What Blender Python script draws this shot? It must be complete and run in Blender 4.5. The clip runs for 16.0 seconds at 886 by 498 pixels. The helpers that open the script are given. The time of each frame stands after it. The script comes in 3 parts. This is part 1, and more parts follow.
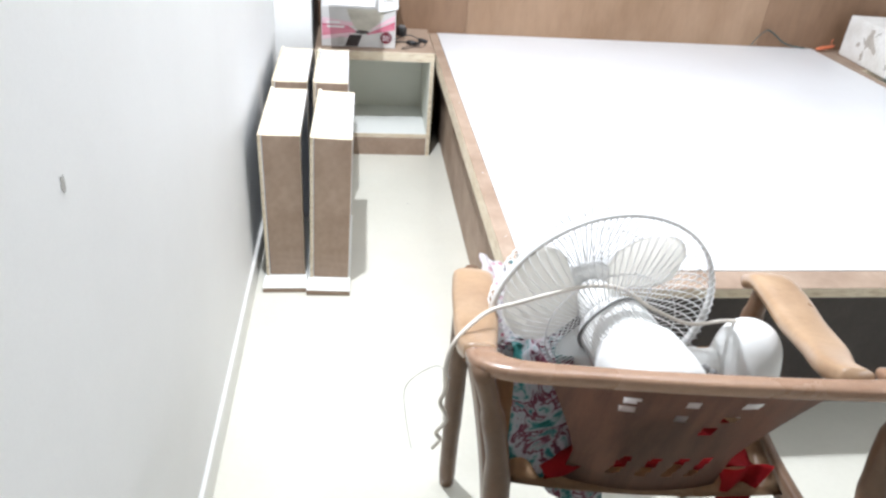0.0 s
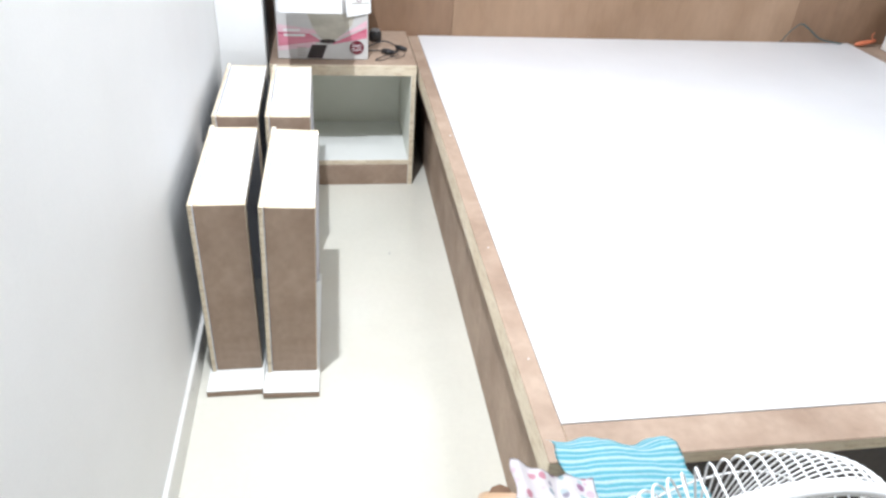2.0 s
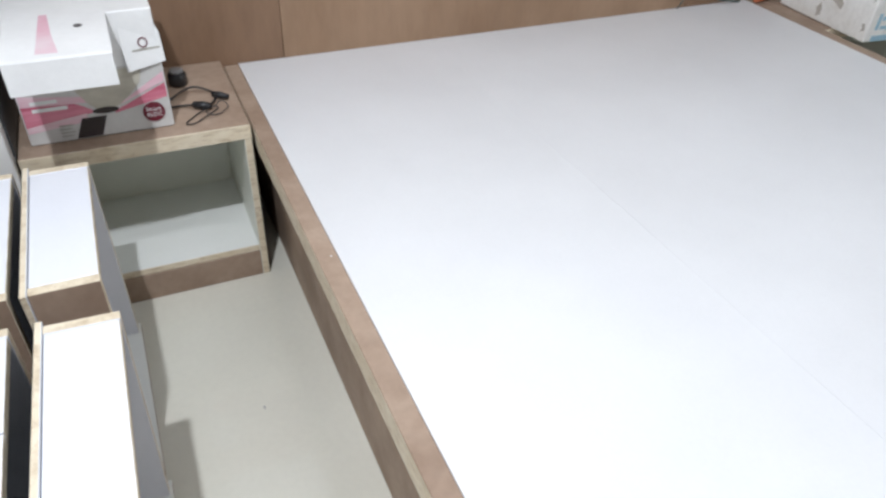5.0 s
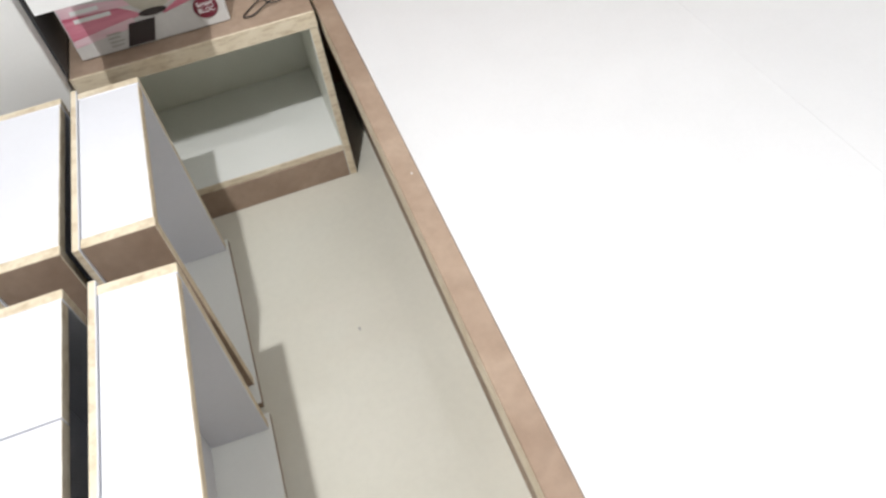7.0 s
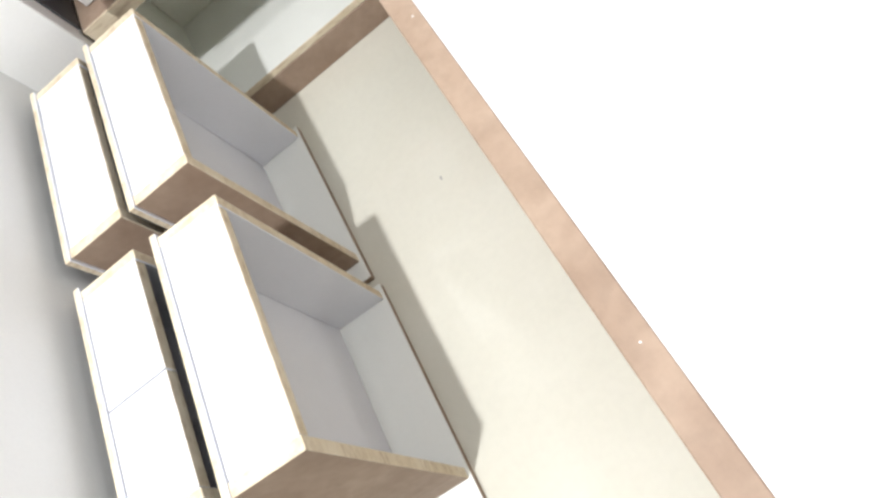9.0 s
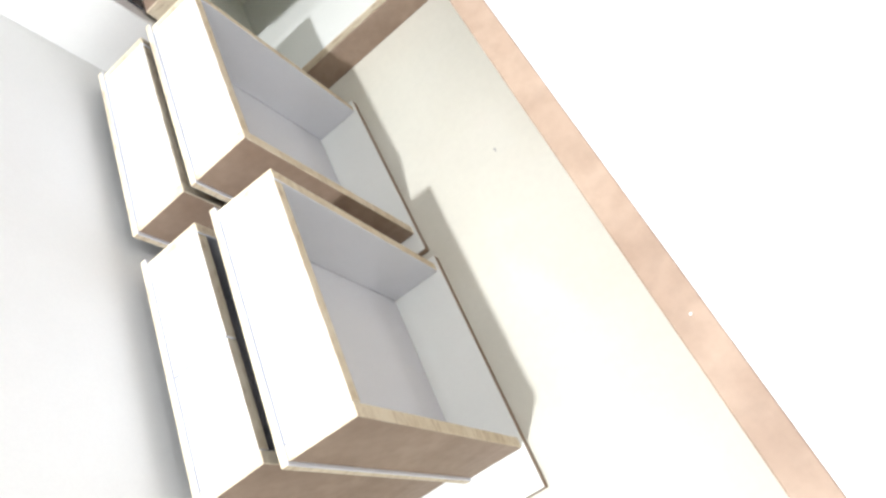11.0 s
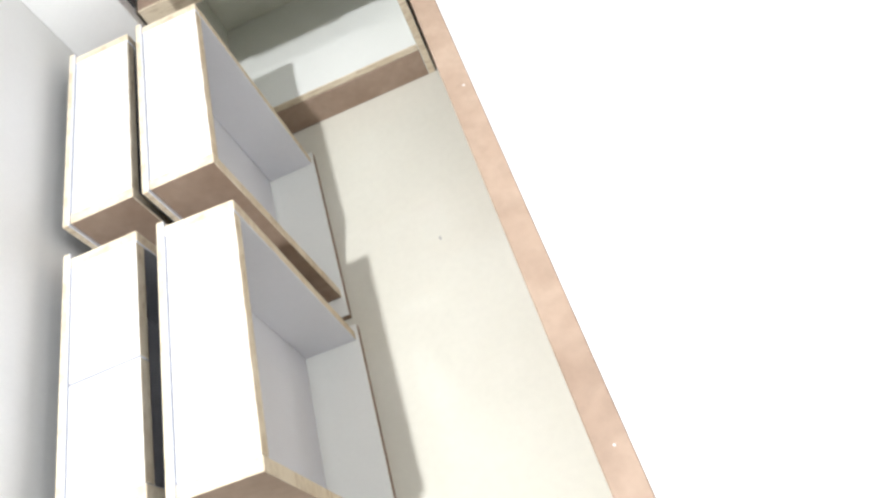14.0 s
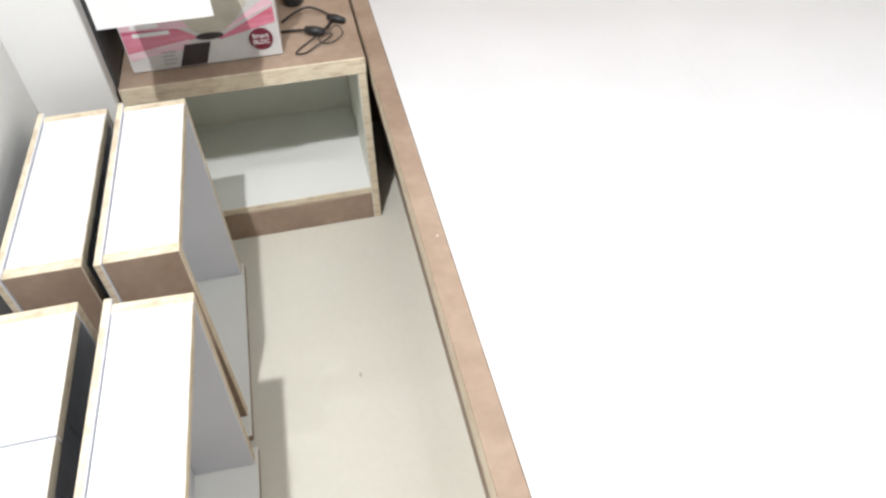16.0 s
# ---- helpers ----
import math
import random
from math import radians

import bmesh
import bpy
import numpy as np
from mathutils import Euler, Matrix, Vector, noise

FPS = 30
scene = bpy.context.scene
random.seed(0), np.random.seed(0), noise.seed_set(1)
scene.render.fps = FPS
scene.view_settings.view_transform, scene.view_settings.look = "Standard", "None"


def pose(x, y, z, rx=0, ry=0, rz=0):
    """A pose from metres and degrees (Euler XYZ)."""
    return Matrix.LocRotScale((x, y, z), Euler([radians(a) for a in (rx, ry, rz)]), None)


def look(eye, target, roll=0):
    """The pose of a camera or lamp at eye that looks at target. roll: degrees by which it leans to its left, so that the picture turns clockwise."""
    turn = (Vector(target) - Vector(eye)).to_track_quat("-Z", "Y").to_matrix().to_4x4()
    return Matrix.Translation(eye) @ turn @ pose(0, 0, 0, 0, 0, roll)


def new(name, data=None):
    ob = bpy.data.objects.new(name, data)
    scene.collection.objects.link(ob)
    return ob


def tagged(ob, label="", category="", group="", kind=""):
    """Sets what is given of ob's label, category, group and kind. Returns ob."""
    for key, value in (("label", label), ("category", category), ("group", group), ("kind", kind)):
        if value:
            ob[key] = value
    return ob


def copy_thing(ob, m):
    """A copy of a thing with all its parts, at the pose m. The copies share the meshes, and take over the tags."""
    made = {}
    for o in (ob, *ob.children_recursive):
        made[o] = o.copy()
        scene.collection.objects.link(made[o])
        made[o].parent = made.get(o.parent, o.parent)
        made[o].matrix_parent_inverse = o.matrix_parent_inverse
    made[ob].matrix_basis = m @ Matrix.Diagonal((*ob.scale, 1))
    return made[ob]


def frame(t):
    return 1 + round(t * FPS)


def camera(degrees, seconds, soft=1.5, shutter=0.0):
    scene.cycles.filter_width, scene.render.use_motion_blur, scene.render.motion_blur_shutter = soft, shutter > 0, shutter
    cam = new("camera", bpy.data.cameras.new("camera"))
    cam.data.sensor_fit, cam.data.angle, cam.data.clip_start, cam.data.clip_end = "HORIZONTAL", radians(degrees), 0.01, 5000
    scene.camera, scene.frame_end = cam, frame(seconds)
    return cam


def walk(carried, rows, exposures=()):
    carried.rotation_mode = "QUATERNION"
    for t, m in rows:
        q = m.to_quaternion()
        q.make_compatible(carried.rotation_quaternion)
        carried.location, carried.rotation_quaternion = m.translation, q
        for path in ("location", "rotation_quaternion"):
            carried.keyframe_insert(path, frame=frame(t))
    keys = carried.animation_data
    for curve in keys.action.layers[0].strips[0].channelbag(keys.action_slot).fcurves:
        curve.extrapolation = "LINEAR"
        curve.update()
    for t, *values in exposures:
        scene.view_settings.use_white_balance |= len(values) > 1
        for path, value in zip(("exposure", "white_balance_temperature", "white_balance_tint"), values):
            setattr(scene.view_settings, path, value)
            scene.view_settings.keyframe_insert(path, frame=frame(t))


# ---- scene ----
cam = camera(64.3, 16.0, soft=2.6)
PATH = [
    (0, (0.439, 0.057, 1.232), (0.689, 1.746, 0.19), 4.6),
    (0.2, (0.429, 0.119, 1.232), (0.694, 1.812, 0.2), 5.0),
    (0.3, (0.422, 0.143, 1.226), (0.698, 1.831, 0.189), 4.8),
    (0.5, (0.423, 0.171, 1.223), (0.7, 1.845, 0.164), 4.3),
    (1, (0.43, 0.3, 1.22), (0.671, 1.963, 0.135), 3.9),
    (1.5, (0.452, 0.474, 1.228), (0.729, 2.141, 0.158), 3.2),
    (2, (0.468, 0.587, 1.216), (0.775, 2.225, 0.11), 4.3),
    (2.5, (0.463, 0.734, 1.213), (0.888, 2.343, 0.103), 5.2),
    (3, (0.448, 0.884, 1.227), (0.997, 2.474, 0.145), 4.8),
    (3.5, (0.444, 0.98, 1.224), (1.061, 2.506, 0.087), 6.0),
    (4, (0.487, 1.121, 1.221), (1.151, 2.617, 0.072), 5.0),
    (6.5, (0.577, 1.505, 1.178), (1.079, 2.784, -0.275), -2.2),
    (7, (0.64, 1.537, 1.155), (0.93, 2.803, -0.366), -9.2),
    (7.5, (0.706, 1.552, 1.145), (0.741, 2.769, -0.442), -22.4),
    (8, (0.755, 1.564, 1.127), (0.574, 2.7, -0.509), -36.4),
    (8.5, (0.793, 1.569, 1.112), (0.537, 2.665, -0.541), -45.1),
    (9, (0.811, 1.566, 1.103), (0.443, 2.592, -0.574), -53.4),
    (9.5, (0.815, 1.562, 1.1), (0.359, 2.553, -0.576), -57.1),
    (10, (0.819, 1.558, 1.098), (0.313, 2.576, -0.548), -59.2),
    (12.5, (0.823, 1.556, 1.113), (0.257, 2.62, -0.484), -58.9),
    (13, (0.818, 1.558, 1.122), (0.333, 2.625, -0.499), -53.9),
    (13.5, (0.799, 1.566, 1.133), (0.423, 2.635, -0.515), -44.8),
    (14, (0.768, 1.574, 1.145), (0.576, 2.687, -0.505), -30.6),
    (14.5, (0.72, 1.573, 1.158), (0.704, 2.769, -0.445), -18.2),
    (15, (0.673, 1.576, 1.17), (0.814, 2.849, -0.365), -8.4),
    (15.5, (0.644, 1.573, 1.182), (0.88, 2.899, -0.297), -3.3),
    (16, (0.637, 1.571, 1.186), (0.926, 2.916, -0.266), -1.2),
]
EXPOSURES = [(0, 0.55, 6050, 10), (2.5, 0.36, 6050, 10), (3.5, -0.06, 5880, 10), (4.2, -0.24, 5850, 10), (6.3, -0.27, 6550, 10), (7.5, 0.06, 6550, 10), (9.0, 0.32, 6500, 10), (10.2, 0.50, 6350, 10), (12.5, 0.64, 6350, 10), (13.5, 0.56, 6350, 10), (14.5, 0.33, 6450, 10), (16, 0.18, 6500, 10)]
LAMP_WATTS, EAST_FILL_WATTS, OVERHEAD_FILL_WATTS, LAMP_COLOUR = 38, 9, 16, (0.97, 0.98, 1.0)
SCUFF = (0.748, 0.883)
walk(cam, [(t, look(eye, target, roll)) for t, eye, target, roll in PATH], EXPOSURES)

# ---- world and light ----
world = bpy.data.worlds.new("world")
scene.world = world
world.use_nodes = True
world.node_tree.nodes["Background"].inputs[0].default_value = (0.8, 0.9, 1.0, 1)
world.node_tree.nodes["Background"].inputs[1].default_value = 0.02

lamp = new("wall_bulb_light", bpy.data.lights.new("wall_bulb_light", "AREA"))
lamp.data.shape, lamp.data.size = "DISK", 0.06
lamp.data.energy, lamp.data.color = LAMP_WATTS, LAMP_COLOUR
lamp.matrix_world = look((0.267, 1.62, 2.2), (0.817, 1.72, 1.4))

east_fill = new("east_fill_light", bpy.data.lights.new("east_fill_light", "AREA"))
east_fill.data.shape, east_fill.data.size, east_fill.data.size_y = "RECTANGLE", 1.2, 0.12
east_fill.data.energy, east_fill.data.color = EAST_FILL_WATTS, LAMP_COLOUR
east_fill.matrix_world = look((3.26, 0.7, 2.2), (0.2, 0.9, 0.8))

overhead_fill = new("overhead_fill_light", bpy.data.lights.new("overhead_fill_light", "AREA"))
overhead_fill.data.shape, overhead_fill.data.size, overhead_fill.data.size_y = "RECTANGLE", 1.2, 0.20
overhead_fill.data.energy, overhead_fill.data.color = OVERHEAD_FILL_WATTS, LAMP_COLOUR
overhead_fill.matrix_world = pose(1.50, 1.8, 2.70)

# ---- materials ----
def nodes_of(name):
    m = bpy.data.materials.new(name)
    m.use_nodes = True
    t = m.node_tree
    return m, t, t.nodes["Principled BSDF"]


def add(t, kind, **inputs):
    n = t.nodes.new(kind)
    for key, value in inputs.items():
        n.inputs[key.replace("_", " ")].default_value = value
    return n


def coords(t, scale=(1, 1, 1)):
    c = t.nodes.new("ShaderNodeTexCoord")
    m = t.nodes.new("ShaderNodeMapping")
    m.inputs["Scale"].default_value = scale
    t.links.new(c.outputs["Object"], m.inputs["Vector"])
    return m.outputs["Vector"]


def ramp(t, fac, stops):
    r = t.nodes.new("ShaderNodeValToRGB")
    e = r.color_ramp.elements
    while len(e) < len(stops):
        e.new(0.5)
    for k, (p, c) in zip(e, stops):
        k.position, k.color = p, (*c, 1)
    t.links.new(fac, r.inputs["Fac"])
    return r.outputs["Color"]


def mix(t, a, b, fac, mode="MULTIPLY"):
    n = t.nodes.new("ShaderNodeMix")
    n.data_type, n.blend_type = "RGBA", mode
    n.inputs["Factor"].default_value = fac
    t.links.new(a, n.inputs["A"])
    t.links.new(b, n.inputs["B"])
    return n.outputs["Result"]


def noisy(name, dark, light, scale=8.0, stretch=(1, 1, 1), rough=0.5, fine=120.0, fine_fac=0.12, bump=0.15, spec=0.5, blot=None, metal=0.0, rough_var=0.1):
    """Two colours over a broad noise, a fine grain over that, with relief and uneven gloss."""
    m, t, p = nodes_of(name)
    v = coords(t, stretch)
    n1 = add(t, "ShaderNodeTexNoise", Scale=scale, Detail=6.0, Roughness=0.6)
    n2 = add(t, "ShaderNodeTexNoise", Scale=fine, Detail=4.0, Roughness=0.6)
    t.links.new(v, n1.inputs["Vector"])
    t.links.new(v, n2.inputs["Vector"])
    col = ramp(t, n1.outputs["Fac"], [(0.32, dark), (0.68, light)])
    grain = ramp(t, n2.outputs["Fac"], [(0.35, (0.55, 0.55, 0.55)), (0.6, (1, 1, 1))])
    col = mix(t, col, grain, fine_fac)
    if blot:
        n3 = add(t, "ShaderNodeTexNoise", Scale=blot[1], Detail=3.0, Roughness=0.55)
        t.links.new(coords(t), n3.inputs["Vector"])
        col = mix(t, col, ramp(t, n3.outputs["Fac"], [(0.42, (1, 1, 1)), (0.72, blot[0])]), blot[2])
    t.links.new(col, p.inputs["Base Color"])
    r = t.nodes.new("ShaderNodeMapRange")
    r.inputs["To Min"].default_value, r.inputs["To Max"].default_value = rough - rough_var, rough + rough_var
    t.links.new(n1.outputs["Fac"], r.inputs["Value"])
    t.links.new(r.outputs["Result"], p.inputs["Roughness"])
    p.inputs["Specular IOR Level"].default_value = spec
    p.inputs["Metallic"].default_value = metal
    if bump:
        b = add(t, "ShaderNodeBump", Strength=bump, Distance=0.002)
        t.links.new(n2.outputs["Fac"], b.inputs["Height"])
        t.links.new(b.outputs["Normal"], p.inputs["Normal"])
    return m


def translucent(name, colour, share):
    """Milky plastic that lets part of the light through."""
    m, t, p = nodes_of(name)
    n = add(t, "ShaderNodeTexNoise", Scale=9.0, Detail=4.0)
    t.links.new(coords(t), n.inputs["Vector"])
    col = ramp(t, n.outputs["Fac"], [(0.3, tuple(c * 0.93 for c in colour)), (0.7, colour)])
    t.links.new(col, p.inputs["Base Color"])
    p.inputs["Roughness"].default_value = 0.3
    g = t.nodes.new("ShaderNodeBsdfTranslucent")
    t.links.new(col, g.inputs["Color"])
    x = t.nodes.new("ShaderNodeMixShader")
    x.inputs[0].default_value = share
    t.links.new(p.outputs[0], x.inputs[1])
    t.links.new(g.outputs[0], x.inputs[2])
    t.links.new(x.outputs[0], t.nodes["Material Output"].inputs["Surface"])
    return m


def layered(name):
    """The cut edge of plywood: pale wood with thin streaks and darker nicks."""
    m, t, p = nodes_of(name)
    n = add(t, "ShaderNodeTexNoise", Scale=14.0, Detail=5.0)
    t.links.new(coords(t), n.inputs["Vector"])
    k = add(t, "ShaderNodeTexNoise", Scale=90.0, Detail=5.0, Roughness=0.7)
    t.links.new(coords(t, (0.35, 0.35, 1.6)), k.inputs["Vector"])
    a = ramp(t, n.outputs["Fac"], [(0.3, (0.69, 0.59, 0.43)), (0.7, (0.79, 0.705, 0.55))])
    b = ramp(t, k.outputs["Fac"], [(0.34, (0.55, 0.45, 0.35)), (0.52, (1, 1, 1))])
    t.links.new(mix(t, a, b, 0.6), p.inputs["Base Color"])
    p.inputs["Roughness"].default_value = 0.8
    bu = add(t, "ShaderNodeBump", Strength=0.3, Distance=0.001)
    t.links.new(k.outputs["Fac"], bu.inputs["Height"])
    t.links.new(bu.outputs["Normal"], p.inputs["Normal"])
    return m


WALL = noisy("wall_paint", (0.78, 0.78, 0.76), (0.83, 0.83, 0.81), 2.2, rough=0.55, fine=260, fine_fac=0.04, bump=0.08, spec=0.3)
FARWALL = noisy("dimmed_wall_paint", (0.70, 0.70, 0.69), (0.76, 0.76, 0.75), 2.2, rough=0.6, fine=260, fine_fac=0.04, bump=0.08, spec=0.3)
CEILING = noisy("ceiling_paint", (0.80, 0.80, 0.79), (0.84, 0.84, 0.83), 1.5, rough=0.8, fine=200, fine_fac=0.03, bump=0.05, spec=0.2)
FLOOR = noisy("polished_floor_tile", (0.685, 0.667, 0.580), (0.72, 0.702, 0.613), 3.2, rough=0.065, fine=70, fine_fac=0.05, bump=0.0, spec=0.5, blot=((0.90, 0.885, 0.85), 5.0, 0.2), rough_var=0.025)
SKIRT = noisy("skirting_tile", (0.68, 0.67, 0.63), (0.76, 0.75, 0.71), 5, rough=0.3, fine=90, fine_fac=0.05, bump=0.0)
LAMINATE = noisy("white_laminate", (0.685, 0.687, 0.695), (0.73, 0.732, 0.74), 3.0, rough=0.38, fine=150, fine_fac=0.03, bump=0.03, spec=0.4)
PLY = noisy("brown_plywood_face", (0.340, 0.245, 0.180), (0.440, 0.334, 0.253), 7.0, (1, 1, 1), rough=0.62, fine=55, fine_fac=0.22, bump=0.12, spec=0.3, blot=((0.55, 0.49, 0.45), 6.0, 0.6))
SHELFWHITE = noisy("brightened_white_laminate", (0.83, 0.84, 0.80), (0.87, 0.88, 0.845), 3.0, rough=0.4, fine=150, fine_fac=0.03, bump=0.03, spec=0.4)
DRAWERWHITE = noisy("cool_lifted_drawer_laminate", (0.76, 0.77, 0.815), (0.80, 0.81, 0.855), 3.0, rough=0.42, fine=150, fine_fac=0.03, bump=0.03, spec=0.4)
NAVY = noisy("dark_navy_laminate", (0.022, 0.025, 0.034), (0.036, 0.040, 0.052), 5.0, rough=0.5, fine=80, fine_fac=0.1, bump=0.03, spec=0.35)
BOUNCETINT = noisy("bounce_tinted_laminate", (0.79, 0.80, 0.72), (0.84, 0.85, 0.77), 3.0, rough=0.45, fine=150, fine_fac=0.03, bump=0.03, spec=0.4)
FOOTSHADE = noisy("shaded_foot_board", (0.055, 0.046, 0.042), (0.085, 0.072, 0.065), 6.0, rough=0.55, fine=60, fine_fac=0.2, bump=0.1, spec=0.3)
DARKGREY = noisy("dark_grey_laminate", (0.045, 0.047, 0.05), (0.075, 0.078, 0.082), 4.0, rough=0.45, fine=80, fine_fac=0.1, bump=0.03, spec=0.4)
HEAD_A = noisy("headboard_plywood", (0.27, 0.168, 0.100), (0.39, 0.262, 0.172), 3.0, (1.0, 1, 0.25), rough=0.6, fine=40, fine_fac=0.2, bump=0.1, spec=0.3, blot=((0.72, 0.66, 0.6), 3.5, 0.5))
HEAD_B = noisy("headboard_plywood_dark", (0.205, 0.122, 0.072), (0.305, 0.195, 0.125), 3.0, (1.0, 1, 0.25), rough=0.6, fine=40, fine_fac=0.2, bump=0.1, spec=0.3, blot=((0.72, 0.66, 0.6), 3.5, 0.5))
EDGE = layered("plywood_cut_edge")
CHAIR = noisy("lit_tan_moulded_plastic", (0.33, 0.205, 0.118), (0.55, 0.38, 0.235), 4.0, rough=0.30, fine=90, fine_fac=0.2, bump=0.1, spec=0.6, blot=((0.6, 0.5, 0.42), 7.0, 0.5))
CHAIRPANEL = noisy("shaded_back_plastic", (0.125, 0.066, 0.045), (0.235, 0.13, 0.09), 5.0, (6, 1, 1), rough=0.42, fine=90, fine_fac=0.2, bump=0.1, spec=0.3)
CHAIRRAIL = noisy("glossy_half_shaded_plastic", (0.25, 0.138, 0.083), (0.38, 0.235, 0.15), 4.0, rough=0.26, fine=90, fine_fac=0.2, bump=0.1, spec=0.6)
CHAIRLEG = noisy("shaded_moulded_plastic", (0.11, 0.062, 0.036), (0.21, 0.125, 0.075), 4.0, rough=0.36, fine=90, fine_fac=0.2, bump=0.1, spec=0.4)
FANWHITE = noisy("white_fan_plastic", (0.80, 0.80, 0.78), (0.85, 0.85, 0.835), 6, rough=0.3, fine=100, fine_fac=0.03, bump=0.0)
BLADE = translucent("fan_blade_plastic", (0.94, 0.925, 0.88), 0.6)
WIREWHITE = noisy("white_coated_wire", (0.82, 0.82, 0.81), (0.88, 0.88, 0.87), 20, rough=0.35, fine=120, fine_fac=0.03, bump=0.0)
SMUDGE = noisy("grey_dirt", (0.40, 0.39, 0.36), (0.48, 0.47, 0.44), 60, rough=0.6, bump=0.0)
GREYPLASTIC = noisy("grey_plastic", (0.22, 0.22, 0.22), (0.32, 0.32, 0.32), 10, rough=0.4, bump=0.0)
BLACK = noisy("black_rubber", (0.012, 0.012, 0.014), (0.028, 0.028, 0.03), 14, rough=0.45, bump=0.05)
DIRTYCARD = noisy("dirty_white_card", (0.83, 0.82, 0.79), (0.88, 0.875, 0.85), 14, rough=0.6, fine=70, fine_fac=0.15, bump=0.08, blot=((0.74, 0.71, 0.65), 11.0, 0.45))
CARD = noisy("white_card", (0.79, 0.79, 0.78), (0.86, 0.86, 0.85), 9, rough=0.5, fine=90, fine_fac=0.05, bump=0.03)
CABLE = noisy("cream_cable", (0.70, 0.64, 0.56), (0.78, 0.73, 0.66), 20, rough=0.5, bump=0.0)
BROWNCARD = noisy("bare_torn_cardboard", (0.42, 0.39, 0.34), (0.54, 0.50, 0.45), 30, rough=0.85, bump=0.1)


# ---- shapes ----
def bm_box(x0, x1, y0, y1, z0, z1, bevel=0.0012, bm=None):
    bm = bm or bmesh.new()
    made = bmesh.ops.create_cube(bm, size=1.0, matrix=Matrix.Translation(((x0 + x1) / 2, (y0 + y1) / 2, (z0 + z1) / 2)) @ Matrix.Diagonal((x1 - x0, y1 - y0, z1 - z0, 1)))
    if bevel:
        edges = list({e for v in made["verts"] for e in v.link_edges})
        bmesh.ops.bevel(bm, geom=edges, offset=bevel, segments=1, affect="EDGES")
    return bm


def mesh_from(name, bm, material, smooth=False):
    me = bpy.data.meshes.new(name)
    bm.to_mesh(me)
    bm.free()
    for m in material if isinstance(material, (list, tuple)) else (material,):
        me.materials.append(m)
    if smooth:
        for p in me.polygons:
            p.use_smooth = True
    return me


def part(name, bm, material, parent, label="", smooth=False):
    ob = new(name, mesh_from(name, bm, material, smooth))
    ob.parent = parent
    if label:
        ob["label"] = label
    return ob


def thing(name, label, category, group="", at=(0, 0, 0), turn=0):
    ob = new(name)
    ob.empty_display_size = 0.05
    ob.matrix_basis = pose(*at, 0, 0, turn)
    return tagged(ob, label, category, group)


def structure(name, bm, material, label, category):
    return tagged(new(name, mesh_from(name, bm, material)), label, category, kind="structure")


def faced(bm, test):
    """Gives the faces that pass the test the second material."""
    for f in bm.faces:
        if test(f):
            f.material_index = 1
    return bm


def tube(bm, points, radius, sides=8, closed=False, squash=1.0):
    """A round bar along points; radius may be a list."""
    pts = [Vector(p) for p in points]
    n, rings, up = len(pts), [], None
    for i, p in enumerate(pts):
        a = pts[i - 1] if i or closed else p
        b = pts[(i + 1) % n] if i < n - 1 or closed else p
        d = (b - a).normalized()
        if up is None:
            up = Vector((0, 0, 1)) if abs(d.z) < 0.9 else Vector((1, 0, 0))
        side = d.cross(up).normalized()
        up = side.cross(d).normalized()
        r = radius[i] if isinstance(radius, (list, tuple)) else radius
        rings.append([bm.verts.new(p + r * (math.cos(2 * math.pi * k / sides) * side + squash * math.sin(2 * math.pi * k / sides) * up)) for k in range(sides)])
    for i in range(n if closed else n - 1):
        a, b = rings[i], rings[(i + 1) % n]
        for k in range(sides):
            bm.faces.new((a[k], a[(k + 1) % sides], b[(k + 1) % sides], b[k]))
    if not closed:
        bm.faces.new(rings[0][::-1])
        bm.faces.new(rings[-1])
    return bm


def spline(points, steps=8):
    """A smooth run through points."""
    p = [Vector(q) for q in points]
    p = [2 * p[0] - p[1]] + p + [2 * p[-1] - p[-2]]
    out = []
    for i in range(1, len(p) - 2):
        for k in range(steps):
            t = k / steps
            out.append(0.5 * (2 * p[i] + (p[i + 1] - p[i - 1]) * t + (2 * p[i - 1] - 5 * p[i] + 4 * p[i + 1] - p[i + 2]) * t * t + (3 * p[i] - p[i - 1] - 3 * p[i + 1] + p[i + 2]) * t ** 3))
    return out + [p[-2]]


def prism(points, way):
    """A thin plate from a flat outline, thickened along way."""
    bm, n, w = bmesh.new(), len(points), Vector(way)
    a = [bm.verts.new(p) for p in points]
    b = [bm.verts.new(Vector(p) + w) for p in points]
    bm.faces.new(a)
    bm.faces.new(b[::-1])
    for k in range(n):
        bm.faces.new((a[k], b[k], b[(k + 1) % n], a[(k + 1) % n]))
    bmesh.ops.recalc_face_normals(bm, faces=bm.faces[:])
    return bm


def lathe(bm, profile, m=None, sides=32):
    """A turned body from (radius, height) pairs about its z axis."""
    m = m or Matrix.Identity(4)
    rings = [[bm.verts.new(m @ Vector((r * math.cos(2 * math.pi * k / sides), r * math.sin(2 * math.pi * k / sides), h))) for k in range(sides)] for r, h in profile]
    for a, b in zip(rings, rings[1:]):
        for k in range(sides):
            bm.faces.new((a[k], a[(k + 1) % sides], b[(k + 1) % sides], b[k]))
    bm.faces.new(rings[0][::-1])
    bm.faces.new(rings[-1])
    return bm


